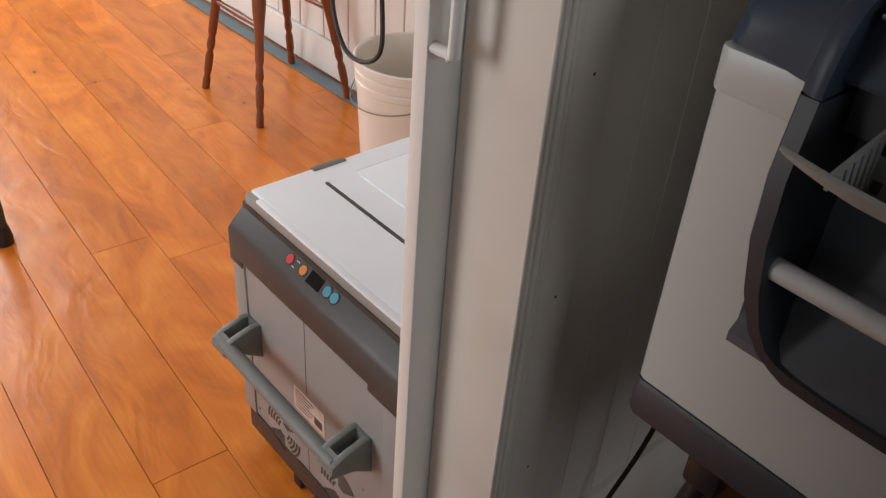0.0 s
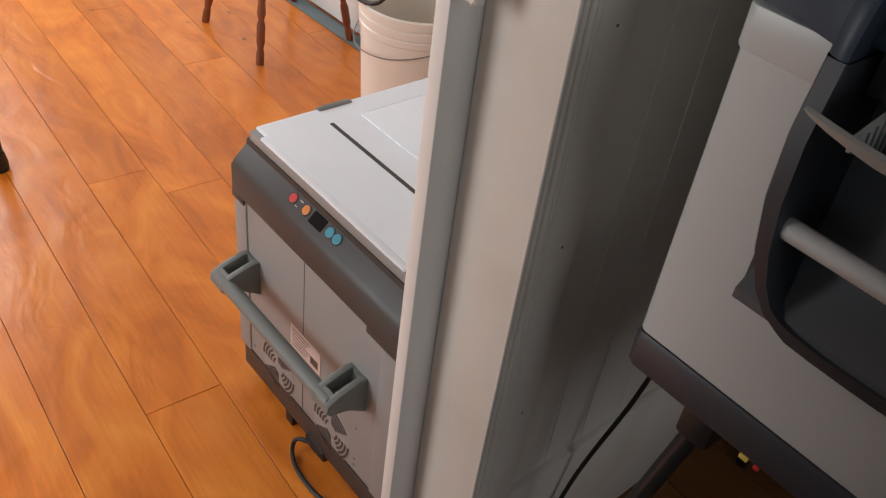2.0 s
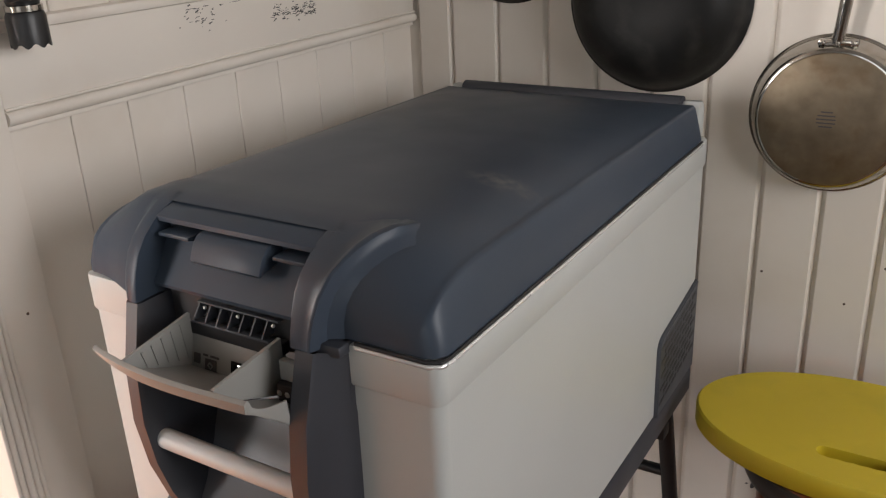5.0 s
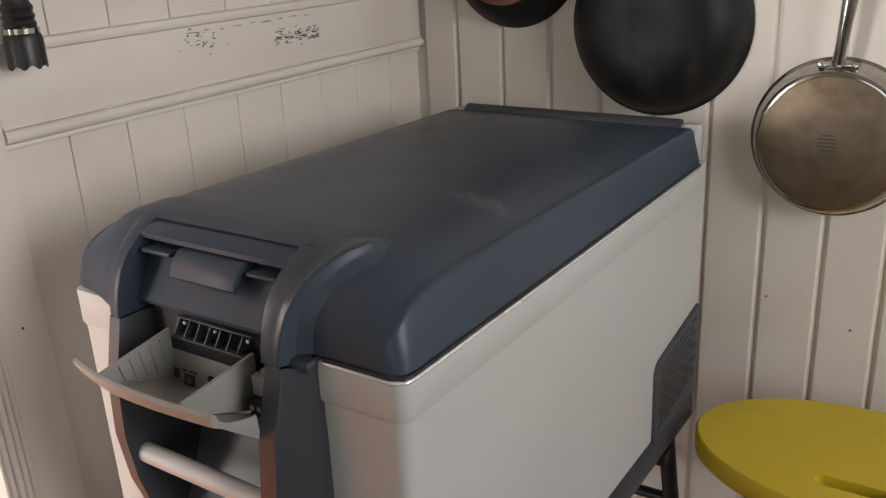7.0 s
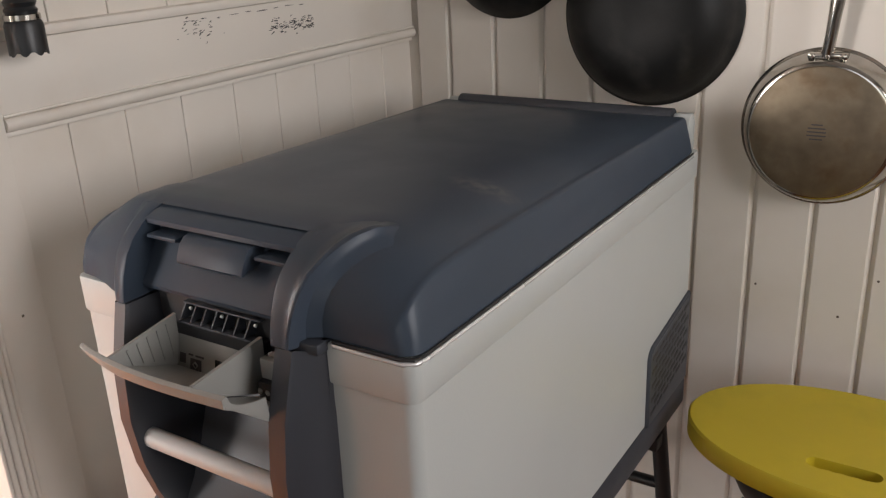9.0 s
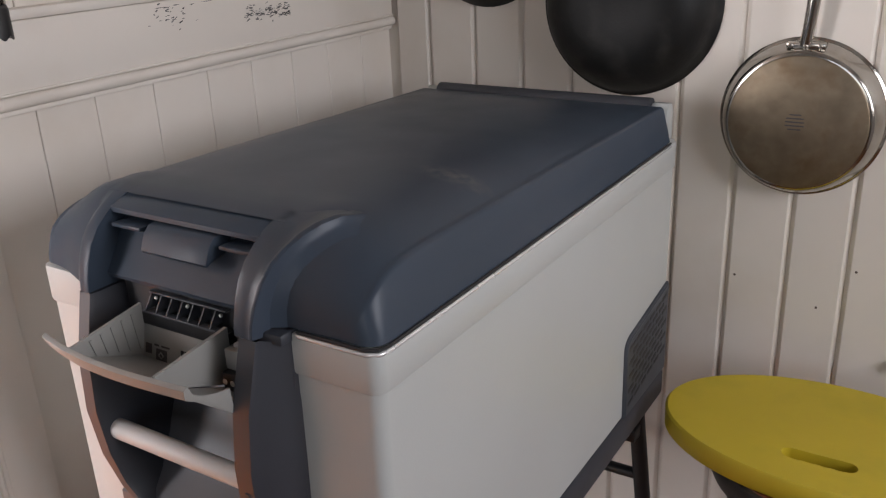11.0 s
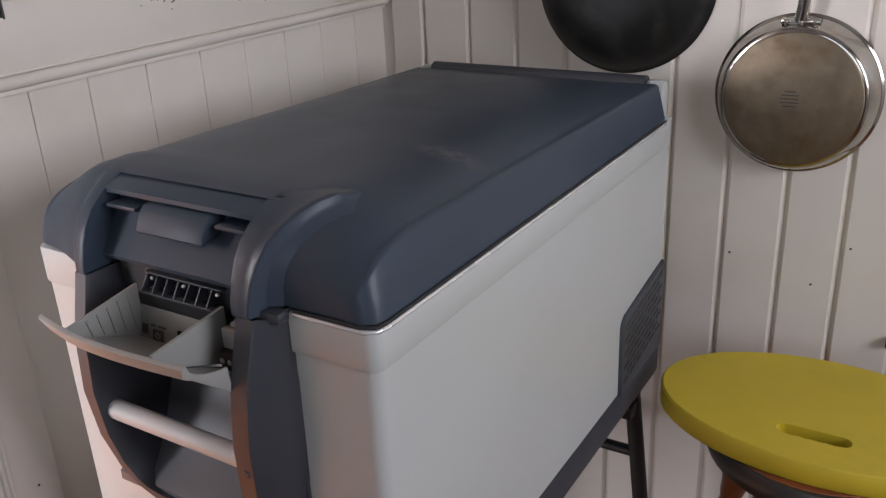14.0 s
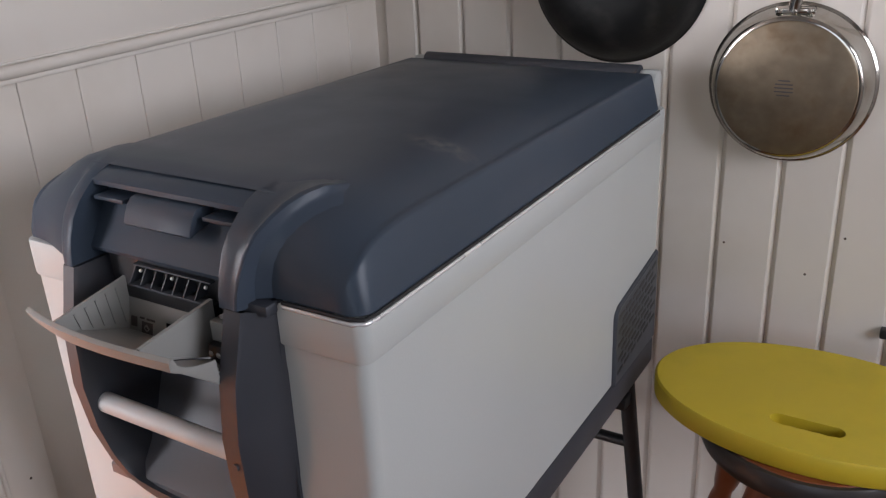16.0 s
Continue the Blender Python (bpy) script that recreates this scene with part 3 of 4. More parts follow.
    # the other arm flares outwards up to a blunt tip on the lid's top
    flare = [0.3205, 0.3205, 0.3205, 0.3195, 0.3125, 0.3065, 0.3005, 0.2945, 0.2895, 0.2865, 0.2848, 0.2840]
    secs = []
    for g, q, out, dx in ((0.0, 0.96, 0.0, 0.0), (0.05, 1.0, 0.0, 0.0), (0.5, 1.0, 0.0, 0.0), (0.74, 1.0, 0.0004, 0.0), (0.84, 1.0, 0.0030, 0.0), (0.93, 1.0, 0.0040, 0.0), (1.0, 1.0, 0.0030, 0.0), (1.0, 0.72, 0.0, 0.0016), (1.0, 0.34, 0.0, 0.0040), (1.0, 0.10, -0.001, 0.0125), (1.0, -0.10, -0.003, 0.020)):
        row_ = []
        for k in range(12):
            x = 0.2635 + (flare[k] - 0.2635) * g + dx
            fk = q * (1.0 if k > 2 else (0.0, 0.0, 0.6)[k])
            row_.append(blend(x, k, fk, out * (1.0 if k > 2 else (0.0, 0.0, 0.4)[k]), -0.0025 if g < 1 or dx < 0.004 else 0.003))
        xe = 0.2635 + (0.284 - 0.2635) * g + dx
        secs.append(row_ + [(xe, 0.030, row_[-1][2]), (xe, 0.060, 0.050)])
    part("latch_arm", loft(secs), M_LID, lid)
    part("recess_back", prism([(0.036, 0.064), (0.020, 0.040), (0.006, 0.018), (0.0, 0.0090), (0.0008, 0.0056), (0.008, 0.004), (0.050, 0.004), (0.050, 0.064)], "x", 0.0885, 0.2655), M_LID, lid)
    hood = [(0.125, 0.0740), (0.108, 0.0754), (0.094, 0.0757), (0.080, 0.0759), (0.066, 0.0758), (0.050, 0.0753), (0.036, 0.0731), (0.024, 0.0690), (0.0155, 0.0645), (0.0150, 0.0605), (0.028, 0.0595), (0.06, 0.064)]
    part("recess_hood", prism([(y, z - 0.0012 if y > 0.03 else z) for y, z in hood], "x", 0.0890, 0.2665, 0.0012), M_LID, lid)
    # latch paddle, rounded, hung on two toothed brackets
    paddle = [(0.034, 0.0565), (0.018, 0.0590), (0.0105, 0.0575), (0.0055, 0.0530), (0.0015, 0.0455), (-0.001, 0.0385), (0.0005, 0.0362), (0.005, 0.0385), (0.024, 0.0420)]
    part("latch", prism(paddle, "x", 0.143, 0.2195, 0.0012), M_LID, lid)
    for x0 in (0.0985, 0.2265):
        bm = box(x0, x0 + 0.036, 0.008, 0.032, 0.0500, 0.0535, 0.0008)
        for k in range(3):
            prism([(0.010, 0.0500), (0.026, 0.0500), (0.026, 0.0440)], "x", x0 + 0.004 + k * 0.012, x0 + 0.010 + k * 0.012, bm=bm)
        part("latch_bracket", bm, M_LID, lid)
    # dark bay surround, bowed forward
    half = [(0.0, -0.0045), (0.003, -0.060), (0.0075, -0.110), (0.0145, -0.155), (0.0245, -0.190), (0.0365, -0.211), (0.049, -0.221), (0.060, -0.228), (0.085, -0.230), (0.116, -0.2305)]
    inner_half = [(0.016, -0.0045), (0.019, -0.060), (0.023, -0.110), (0.0285, -0.152), (0.035, -0.182), (0.043, -0.201), (0.053, -0.209), (0.068, -0.213), (0.09, -0.215), (0.116, -0.2155)]

    def mirrored(edge, knee, u, reach):
        """The surround's other side stands steeper, then joins the sill."""
        return edge - (0.15 * u if u < knee else 0.15 * knee + (u - knee) * (edge - 0.19 - 0.15 * knee) / (reach - knee))

    outer = [(0.0745 + u, z) for u, z in half[:-1]] + [(0.19, half[-1][1])] + [(mirrored(0.2855, 0.020, u, 0.116), z) for u, z in reversed(half[:-1])]
    inner = [(0.0745 + u, z) for u, z in inner_half[:-1]] + [(0.19, inner_half[-1][1])] + [(mirrored(0.2665, 0.022, u - 0.016, 0.100), z) for u, z in reversed(inner_half[:-1])]

    def bow(z):
        return -0.020 - 0.022 * max(0.0, 1 - ((z + 0.118) / 0.114) ** 2)

    def flank(x):
        return x + 0.0205 * min(1.0, max(0.0, (x - 0.20) / 0.07)) - 0.003 * min(1.0, max(0.0, (0.18 - x) / 0.07))

    secs = [[(flank(x), 0.002, z) for x, z in outer], [(flank(x) * 0.4 + x * 0.6, bow(z) * 0.7, z) for x, z in outer], [(x, bow(z) + 0.003, z) for x, z in outer]]
    secs.append([(x + (0.19 - x) * 0.02, bow(z), z) for x, z in outer])
    secs.append([(x, bow(z), z) for x, z in inner])
    secs.append([(x + (0.19 - x) * 0.02, bow(z) + 0.004, z) for x, z in inner])
    secs.append([(0.19 + (x - 0.19) * 0.985, 0.060, z) for x, z in inner])
    part("bay_surround", loft(secs, closed=False), M_DARK, f, "charcoal bowed surround of the handle bay")
    part("surround_cap", box(0.0757, 0.0915, -0.019, 0.010, -0.0075, -0.0046, 0.001), M_DARK, f)
    part("surround_cap", box(0.2655, 0.3040, -0.014, 0.010, -0.0075, 0.0020, 0.002), M_DARK, f)
    for x0 in (0.0775, 0.2985):
        part("bay_liner", box(x0, x0 + 0.004, -0.003, 0.073, -0.220, 0.002), M_DARK, f)
    # hollow of the bay: upright at the top, sweeping forward to the sill
    scoop = [(0.066, -0.012), (0.056, -0.060), (0.050, -0.100), (0.040, -0.132), (0.024, -0.162), (0.004, -0.188), (-0.022, -0.2095), (-0.022, -0.219), (0.070, -0.219), (0.072, -0.012)]
    part("bay_hollow", prism(scoop, "x", 0.0816, 0.2984), M_BAY, f, "slate moulded hollow behind the bar")
    part("bar_handle", tube([(0.092, -0.026, -0.1325), (0.282, -0.026, -0.1325)], 0.0092, 20), M_BAR, f, "satin grey round bar handle")
    part("screw_cap", lathe([(0, 0.0006), (0.0030, 0.0005), (0.0034, -0.001)], 16, m=Matrix.Translation((0.2745, bow(-0.134), -0.134)) @ pose(0, 0, 0, 90, 0, 0)), M_DARK, f)
    # control tray folded out of the bay
    tray = part("control_tray", prism([(-0.006, -0.0605), (-0.072, -0.0315), (-0.074, -0.0285), (-0.010, -0.0575)], "x", 0.133, 0.236), M_TRAY, f, "pale grey fold-out control tray")
    # slim bowed lip, pointed at one end, scalloped at the other
    lip = []
    for k in range(41):
        u = k / 40
        x = 0.099 + u * 0.1675
        s = math.sin(math.pi * u ** 0.85)
        y = -0.0745 - 0.0070 * s - 0.0030 * u
        zt = -0.0165 - 0.0035 * u - 0.0010 * s
        zb = zt - 0.0030 - 0.0070 * min(1.0, u / 0.35) ** 0.6
        lip.append([(x, y + 0.0005, zt), (x, y - 0.0014, zt - 0.0016), (x, y - 0.0012, zb + 0.001), (x, y + 0.001, zb), (x, y + 0.0035, zb + 0.001), (x, y + 0.0035, zt - 0.001), (x, y + 0.0025, zt + 0.0003)])
    part("tray_lip", loft(lip), M_TRAY, tray)
    part("tray_return", prism([(-0.0775, -0.0205), (-0.0735, -0.0215), (-0.0715, -0.0270), (-0.066, -0.0312), (-0.059, -0.0345), (-0.050, -0.0375), (-0.040, -0.0400), (-0.036, -0.0405), (-0.034, -0.0640), (-0.055, -0.0470), (-0.070, -0.0345), (-0.0775, -0.0300)], "x", 0.2640, 0.2668, 0.0006), M_TRAY, tray)
    part("tray_floor", prism([(-0.010, -0.0640), (-0.073, -0.0335), (-0.074, -0.0305), (-0.010, -0.0610)], "x", 0.2362, 0.2638), M_TRAY, tray)
    for xb, xf, w in ((0.1310, 0.1345, 0.0030), (0.2325, 0.2315, 0.0034)):
        secs = []
        for k in range(6):
            u = k / 5
            y, x = -0.003 - 0.074 * u, xb + (xf - xb) * u
            top, low = -0.0105 - 0.0085 * u, -0.0600 + 0.030 * u
            secs.append([(x, y, top), (x + w, y, top), (x + w, y, low), (x, y, low)])
        part("tray_side", loft(secs), M_TRAY, tray)
    # pleats fanning down the inner side
    for k in range(5):
        y0 = -0.014 - k * 0.011
        part("side_pleat", prism([(y0, -0.0140 + 0.11 * y0), (y0 - 0.0022, -0.0140 + 0.11 * y0), (y0 + 0.004 - 0.0022, -0.0545 - 0.36 * y0 * 0.9), (y0 + 0.004, -0.0545 - 0.36 * y0 * 0.9)], "x", 0.1338 + 0.0006 * k, 0.1358 + 0.0006 * k), M_TRAY, tray)
    # upright control panel at the back of the tray, with its printed plates and display
    def panel_y(z):
        return -0.003 - 0.22 * (-0.029 - z)

    def plate(name, x0, x1, z0, z1, material, proud, label=""):
        return part(name, prism([(panel_y(z1) - proud, z1), (panel_y(z0) - proud, z0), (panel_y(z0) + 0.0006, z0), (panel_y(z1) + 0.0006, z1)], "x", x0, x1), material, tray, label)

    part("control_panel", prism([(panel_y(-0.029), -0.029), (panel_y(-0.059), -0.059), (0.004, -0.059), (0.004, -0.029)], "x", 0.1335, 0.2330), M_TRAY, tray)
    part("panel_header", prism([(-0.0035, -0.0185), (-0.0035, -0.0292), (0.008, -0.0292), (0.008, -0.0185)], "x", 0.1335, 0.2330, 0.0006), M_BLACKIN, tray)
    plate("panel_print", 0.1500, 0.1630, -0.0580, -0.0480, M_INK, 0.0006, "small dark printed symbol plate")
    plate("panel_print", 0.1368, 0.1440, -0.0540, -0.0455, M_INK, 0.0006)
    plate("panel_print", 0.1475, 0.1530, -0.0460, -0.0444, M_INK, 0.0005)
    plate("panel_print", 0.1560, 0.1660, -0.0460, -0.0444, M_INK, 0.0005)
    plate("display", 0.1800, 0.2060, -0.0565, -0.0435, M_SCREEN, 0.0006, "small dark display window with lit digits")
    for x0 in (0.1875, 0.1965):
        for z1 in (-0.0455, -0.0495, -0.0535):
            plate("lit_segment", x0, x0 + 0.0048, z1 - 0.0011, z1, M_DIGIT, 0.0010)
        plate("lit_segment", x0 + 0.0040, x0 + 0.0050, -0.0500, -0.0462, M_DIGIT, 0.0010)
        plate("lit_segment", x0 - 0.0002, x0 + 0.0008, -0.0540, -0.0505, M_DIGIT, 0.0010)
    cx, cz = 0.1565, -0.0530
    for sx, sz in ((1, 1), (1, -1), (-1, 1), (-1, -1)):
        pts = [(cx + sx * 0.0034, cz), (cx + sx * 0.0024, cz), (cx, cz + sz * 0.0024), (cx, cz + sz * 0.0036)]
        part("symbol_stroke", prism(pts, "y", panel_y(cz) - 0.0014, panel_y(cz) - 0.0004), M_TRAY, tray)
    # comb of fins over the panel
    part("comb_rail", box(0.1375, 0.2240, -0.0050, 0.002, -0.0180, -0.0158, 0.0006), M_VENT, tray)
    part("comb_plate", box(0.1000, 0.2620, 0.010, 0.014, -0.030, 0.003), M_BLACKIN, tray)
    part("comb_rail", box(0.1375, 0.2280, 0.004, 0.010, -0.0030, -0.0012, 0.0005), M_VENT, tray)
    for k in range(7):
        x0 = 0.1390 + k * 0.0128
        part("comb_fin", prism([(-0.0045, -0.0160), (0.0055, -0.0020), (0.0100, -0.0020), (0.0100, -0.0160)], "x", x0, x0 + 0.0014), M_VENT, tray)
    for x0 in (0.1450, 0.1830, 0.2215):
        part("contact", lathe([(0, 0.0008), (0.0012, 0.0006), (0.0018, -0.001)], 12, m=Matrix.Translation((x0, 0.0045, -0.0065)) @ pose(0, 0, 0, 60, 0, 0)), M_BAR, tray)
    # socket beside the tray
    part("socket_plate", box(0.2420, 0.2590, -0.0150, -0.008, -0.0400, -0.0225, 0.001), M_TRAY, f, "pale plate over the power sockets")
    part("socket_block", box(0.2410, 0.2610, -0.0200, 0.004, -0.0600, -0.0405, 0.002), M_BLACKIN, f)
    for x0 in (0.2440, 0.2520):
        part("socket_pin", lathe([(0, 0.001), (0.0016, 0.0009), (0.0026, 0.0)], 12, m=Matrix.Translation((x0, -0.0201, -0.0490)) @ pose(0, 0, 0, 90, 0, 0)), M_BAR, f)
    # hinge housing at the back
    part("hinge_bar", tube([(0.030, 0.652, 0.0425), (0.352, 0.652, 0.0425)], 0.0135, 20), M_DARK, f)
    cap = [(0.640, 0.0), (0.670, 0.0), (0.670, 0.040), (0.664, 0.049), (0.652, 0.050), (0.644, 0.042), (0.641, 0.028)]
    for x0, x1 in ((0.008, 0.030), (0.352, 0.376)):
        part("hinge_cap", prism(cap, "x", x0, x1, 0.003), M_SILVER, f, "pale grey hinge cover")
    # side vent at the back and its slots
    vent = part("side_vent", prism([(0.507, -0.336), (0.507, -0.236), (0.511, -0.228), (0.520, -0.222), (0.664, -0.200), (0.667, -0.206), (0.667, -0.336)], "x", 0.378, 0.3845, 0.0012), M_VENT, f, "slate slotted side vent")
    part("vent_frame", tube([(0.3845, 0.509, -0.335), (0.3845, 0.509, -0.236), (0.3845, 0.5125, -0.2295), (0.3845, 0.521, -0.2245), (0.3845, 0.662, -0.203)], 0.0016, 8), M_VENT, vent)
    for r in range(9):
        for c in range(6):
            y0 = 0.519 + c * 0.0245 + (0.012 if r % 2 else 0.0)
            z0 = -0.2365 - r * 0.0102 + (y0 - 0.519) * 0.16
            if y0 < 0.645:
                part("slot", prism([(y0, z0), (y0 + 0.018, z0 + 0.003), (y0 + 0.018, z0 - 0.0022), (y0, z0 - 0.0052)], "x", 0.3842, 0.3849), M_BLACKIN, vent)
    return f


portable_fridge()


def fridge_stand():
    s = thing("fridge_stand", "black tubular metal stand carrying the fridge", "stand", FRIDGE)
    feet = ((0.082, 0.06, -0.037), (0.298, 0.06, 0.417), (0.082, 0.60, -0.037), (0.362, 0.62, 0.425))
    for x, y, xf in feet:
        part("leg", tube([(x, y, -0.390), (xf, y + (0.02 if y > 0.3 else -0.02), -1.051)], 0.0115, 14), M_BLACKMETAL, s)
    for x in (0.078, 0.302):
        part("side_rail", box(x - 0.012, x + 0.012, 0.04, 0.62, -0.405, -0.3835, 0.003), M_BLACKMETAL, s)
    for y in (0.06, 0.60):
        part("cross_rail", box(0.07, 0.31 if y < 0.3 else 0.372, y - 0.010, y + 0.018, -0.4265, -0.4055, 0.003), M_BLACKMETAL, s)
    part("brace", tube([(0.06, 0.618, -0.500), (0.369, 0.624, -0.500)], 0.0085, 10), M_BLACKMETAL, s)
    part("bracket", box(0.058, 0.098, 0.030, 0.085, -0.45, -0.3835, 0.006), M_BLACKMETAL, s)
    return s


fridge_stand()
cable = tube([(0.155, 0.12, 0.69), (0.09, 0.16, 0.60), (0.05, 0.17, 0.42), (0.02, 0.15, 0.26), (0.012, 0.12, 0.12), (0.03, 0.07, 0.008), (0.10, -0.05, 0.005)], 0.0035, 8, smooth_steps=8)
tagged(mesh_object("power_cable", cable, M_RUBBER), "thin black power cable hanging behind the fridge", "cable")

# ---- yellow board on a wooden stool ----


def turned_leg(top, foot, parent, r=0.018):
    top, foot = Vector(top), Vector(foot)
    prof, rad = [], []
    n = 40
    for i in range(n + 1):
        u = i / n
        k = r * (0.95 + 0.45 * math.exp(-((u - 0.12) / 0.05) ** 2) + 0.35 * math.exp(-((u - 0.45) / 0.08) ** 2) - 0.25 * u)
        for q in (0.22, 0.26, 0.30, 0.72, 0.76, 0.80, 0.93):
            k -= r * 0.28 * math.exp(-((u - q) / 0.008) ** 2)
        prof.append(top.lerp(foot, u))
        rad.append(k)
    return part("leg", tube(prof, rad, 14), M_STOOL, parent)


def wooden_stool(name, label, x, y, h, seat_r, spread, turn):
    s = thing(name, label, "stool", pose(x, y, 0, 0, 0, turn), group="wooden stools")
    seat = part("seat", lathe([(0, h), (seat_r * 0.93, h), (seat_r * 0.945, h - 0.002), (seat_r * 0.945, h - 0.034), (0, h - 0.034)], 56), M_STOOL, s)
    part("seat_edge", lathe([(seat_r * 0.943, h - 0.001), (seat_r * 0.97, h - 0.002), (seat_r, h - 0.010), (seat_r, h - 0.022), (seat_r * 0.97, h - 0.032), (seat_r * 0.943, h - 0.034)], 56), M_DARKWOOD, seat, "dark worn rounded edge")
    t = seat_r * 0.62
    for sx, sy in ((1, 1), (1, -1), (-1, -1), (-1, 1)):
        turned_leg((sx * t * 0.72, sy * t * 0.72, h - 0.032), (sx * spread, sy * spread, 0.0), s)
    for z, pairs in ((0.30, ((-1, -1, 1, -1), (-1, 1, 1, 1))), (0.40, ((-1, -1, -1, 1), (1, -1, 1, 1)))):
        d = t * 0.72 + (spread - t * 0.72) * (1 - z / h)
        for a, b, c, e in pairs:
            part("stretcher", tube([(a * d, b * d, z), (a * d * 0.5 + c * d * 0.5, b * d * 0.5 + e * d * 0.5, z), (c * d, e * d, z)], [0.007, 0.011, 0.007], 12), M_STOOL, s)
    return s


wooden_stool("wooden_stool", "round red-brown wooden stool with turned legs under a yellow board", 0.745, 0.572, 0.692, 0.138, 0.17, 20)


def oval_board():
    bm = bmesh.new()
    N = 72
    a, b = 0.203, 0.126
    outer = [(a * math.cos(2 * math.pi * k / N), b * math.sin(2 * math.pi * k / N)) for k in range(N)]
    slot = []
    L, w = 0.032, 0.0105
    for k in range(12):
        t = -math.pi / 2 + math.pi * k / 11
        slot.append((L + w * math.cos(t), -0.066 + w * math.sin(t)))
    for k in range(12):
        t = math.pi / 2 + math.pi * k / 11
        slot.append((-L + w * math.cos(t), -0.066 + w * math.sin(t)))
    for k in range(1, 24):
        x = -L + 2 * L * k / 24
        slot.append((x, -0.066 - w - 0.0013 * math.sin(math.pi * 4 * k / 24) ** 2))
    zt, zb = 0.03, 0.0
    def loop(pts, z, k=1.0):
        return [bm.verts.new((x * k, y * k, z)) for x, y in pts]
    o1, o2, o3, o4 = loop(outer, zt, 0.985), loop(outer, zt - 0.003), loop(outer, zb + 0.003), loop(outer, zb, 0.985)
    s1, s2 = loop(slot, zt), loop(slot, zb)
    for p, q in ((o1, o2), (o2, o3), (o3, o4), (s1, s2)):
        for k in range(len(p)):
            bm.faces.new((p[k], p[(k + 1) % len(p)], q[(k + 1) % len(p)], q[k]))
    for o, s in ((o1, s1), (o4, s2)):
        es = []
        for l in (o, s):
            for k in range(len(l)):
                es.append(bm.edges.get((l[k], l[(k + 1) % len(l)])))
        bmesh.ops.triangle_fill(bm, use_beauty=True, edges=es)
    ob = mesh_object("yellow_board", bm, M_YELLOW)
    ob.matrix_world = pose(0.745, 0.577, 0.6925, 0, 0, -1)
    return tagged(ob, "oval mustard yellow board with a hand slot lying on a stool", "board")


oval_board()

# ---- pans on the board wall ----


def steel_pan():
    p = thing("frying_pan", "stainless steel frying pan hung bottom outwards on boards", "pan", pose(0.643, WALL_END, 1.069, 90, 0, 0), group="pans hung on the wall")
    R_ = 0.106
    prof = [(0, 0.036), (0.088, 0.036), (0.0905, 0.0350), (0.0930, 0.0320), (0.0975, 0.021), (0.1015, 0.009), (0.1028, 0.004), (R_ - 0.001, 0.0028), (R_, 0.0018), (R_, 0.0008), (0.1015, 0.001), (0.095, 0.019), (0.088, 0.030), (0, 0.031)]
    part("pan_body", lathe(prof, 72), M_STEEL, p)
    part("pan_base", lathe([(0, 0.0374), (0.0850, 0.0374), (0.0865, 0.0366), (0.0870, 0.0355)], 64), M_PANBASE, p, "heat-stained round base")
    h = tube([(0.0, 0.097, 0.024), (0.002, 0.118, 0.027), (0.004, 0.15, 0.028), (0.007, 0.20, 0.028), (0.010, 0.28, 0.022), (0.012, 0.33, 0.020)], [0.006, 0.0055, 0.006, 0.008, 0.009, 0.007], 12, smooth_steps=1)
    for v in h.verts:
        v.co.x = (v.co.x - 0.004) * 1.35 + 0.004
    part("handle", h, M_STEEL, p)
    part("handle_plate", box(-0.024, 0.024, 0.0935, 0.1015, 0.012, 0.0285, 0.002), M_STEEL, p)
    for x in (-0.018, 0.0, 0.018):
        part("rivet", lathe([(0, 0.0215), (0.0025, 0.021), (0.004, 0.0185), (0.004, 0.015)], 14, m=Matrix.Translation((x, 0.0972, 0.0095))), M_STEEL, p)
    for k, w in enumerate((0.016, 0.024, 0.026, 0.026, 0.018)):
        part("stamp_line", box(-w / 2 * 0.9 - 0.002, w / 2 * 0.9 - 0.002, 0.010 - k * 0.0048, 0.0118 - k * 0.0048, 0.0372, 0.03755), M_INK, p)
    return p


def wok():
    p = thing("wok", "large black seasoned iron wok hanging on the wall", "pan", pose(0.402, WALL_END, 1.213, 90, 0, 0), group="pans hung on the wall")
    prof = [(0, 0.0655), (0.018, 0.0655), (0.028, 0.0670), (0.060, 0.0665), (0.078, 0.0635), (0.095, 0.054), (0.110, 0.038), (0.121, 0.018), (0.127, 0.004), (0.130, 0.002), (0.130, 0.0005), (0.125, 0.001), (0.116, 0.020), (0.095, 0.045), (0.06, 0.058), (0, 0.059)]
    part("wok_body", lathe(prof, 72), M_IRON, p)
    part("handle", tube([(0, 0.122, 0.03), (0, 0.16, 0.045), (0, 0.25, 0.04)], 0.010, 12), M_IRON, p)
    return p


def dark_pan():
    p = thing("dark_frying_pan", "black frying pan with a rusty brown base on the wall", "pan", pose(0.1745, WALL_END, 1.315, 90, 0, 0), group="pans hung on the wall")
    prof = [(0, 0.044), (0.078, 0.044), (0.086, 0.040), (0.104, 0.016), (0.112, 0.002), (0.108, 0.001), (0.08, 0.036), (0, 0.038)]
    part("pan_body", lathe(prof, 64), M_IRON, p)
    part("pan_base", lathe([(0.045, 0.0446), (0.045, 0.0458), (0.074, 0.0458), (0.075, 0.0446)], 56), M_RUST, p, "rusty brown base ring")
    part("handle", tube([(0, 0.108, 0.02), (0, 0.15, 0.035), (0, 0.27, 0.03)], 0.009, 12), M_IRON, p)
    return p


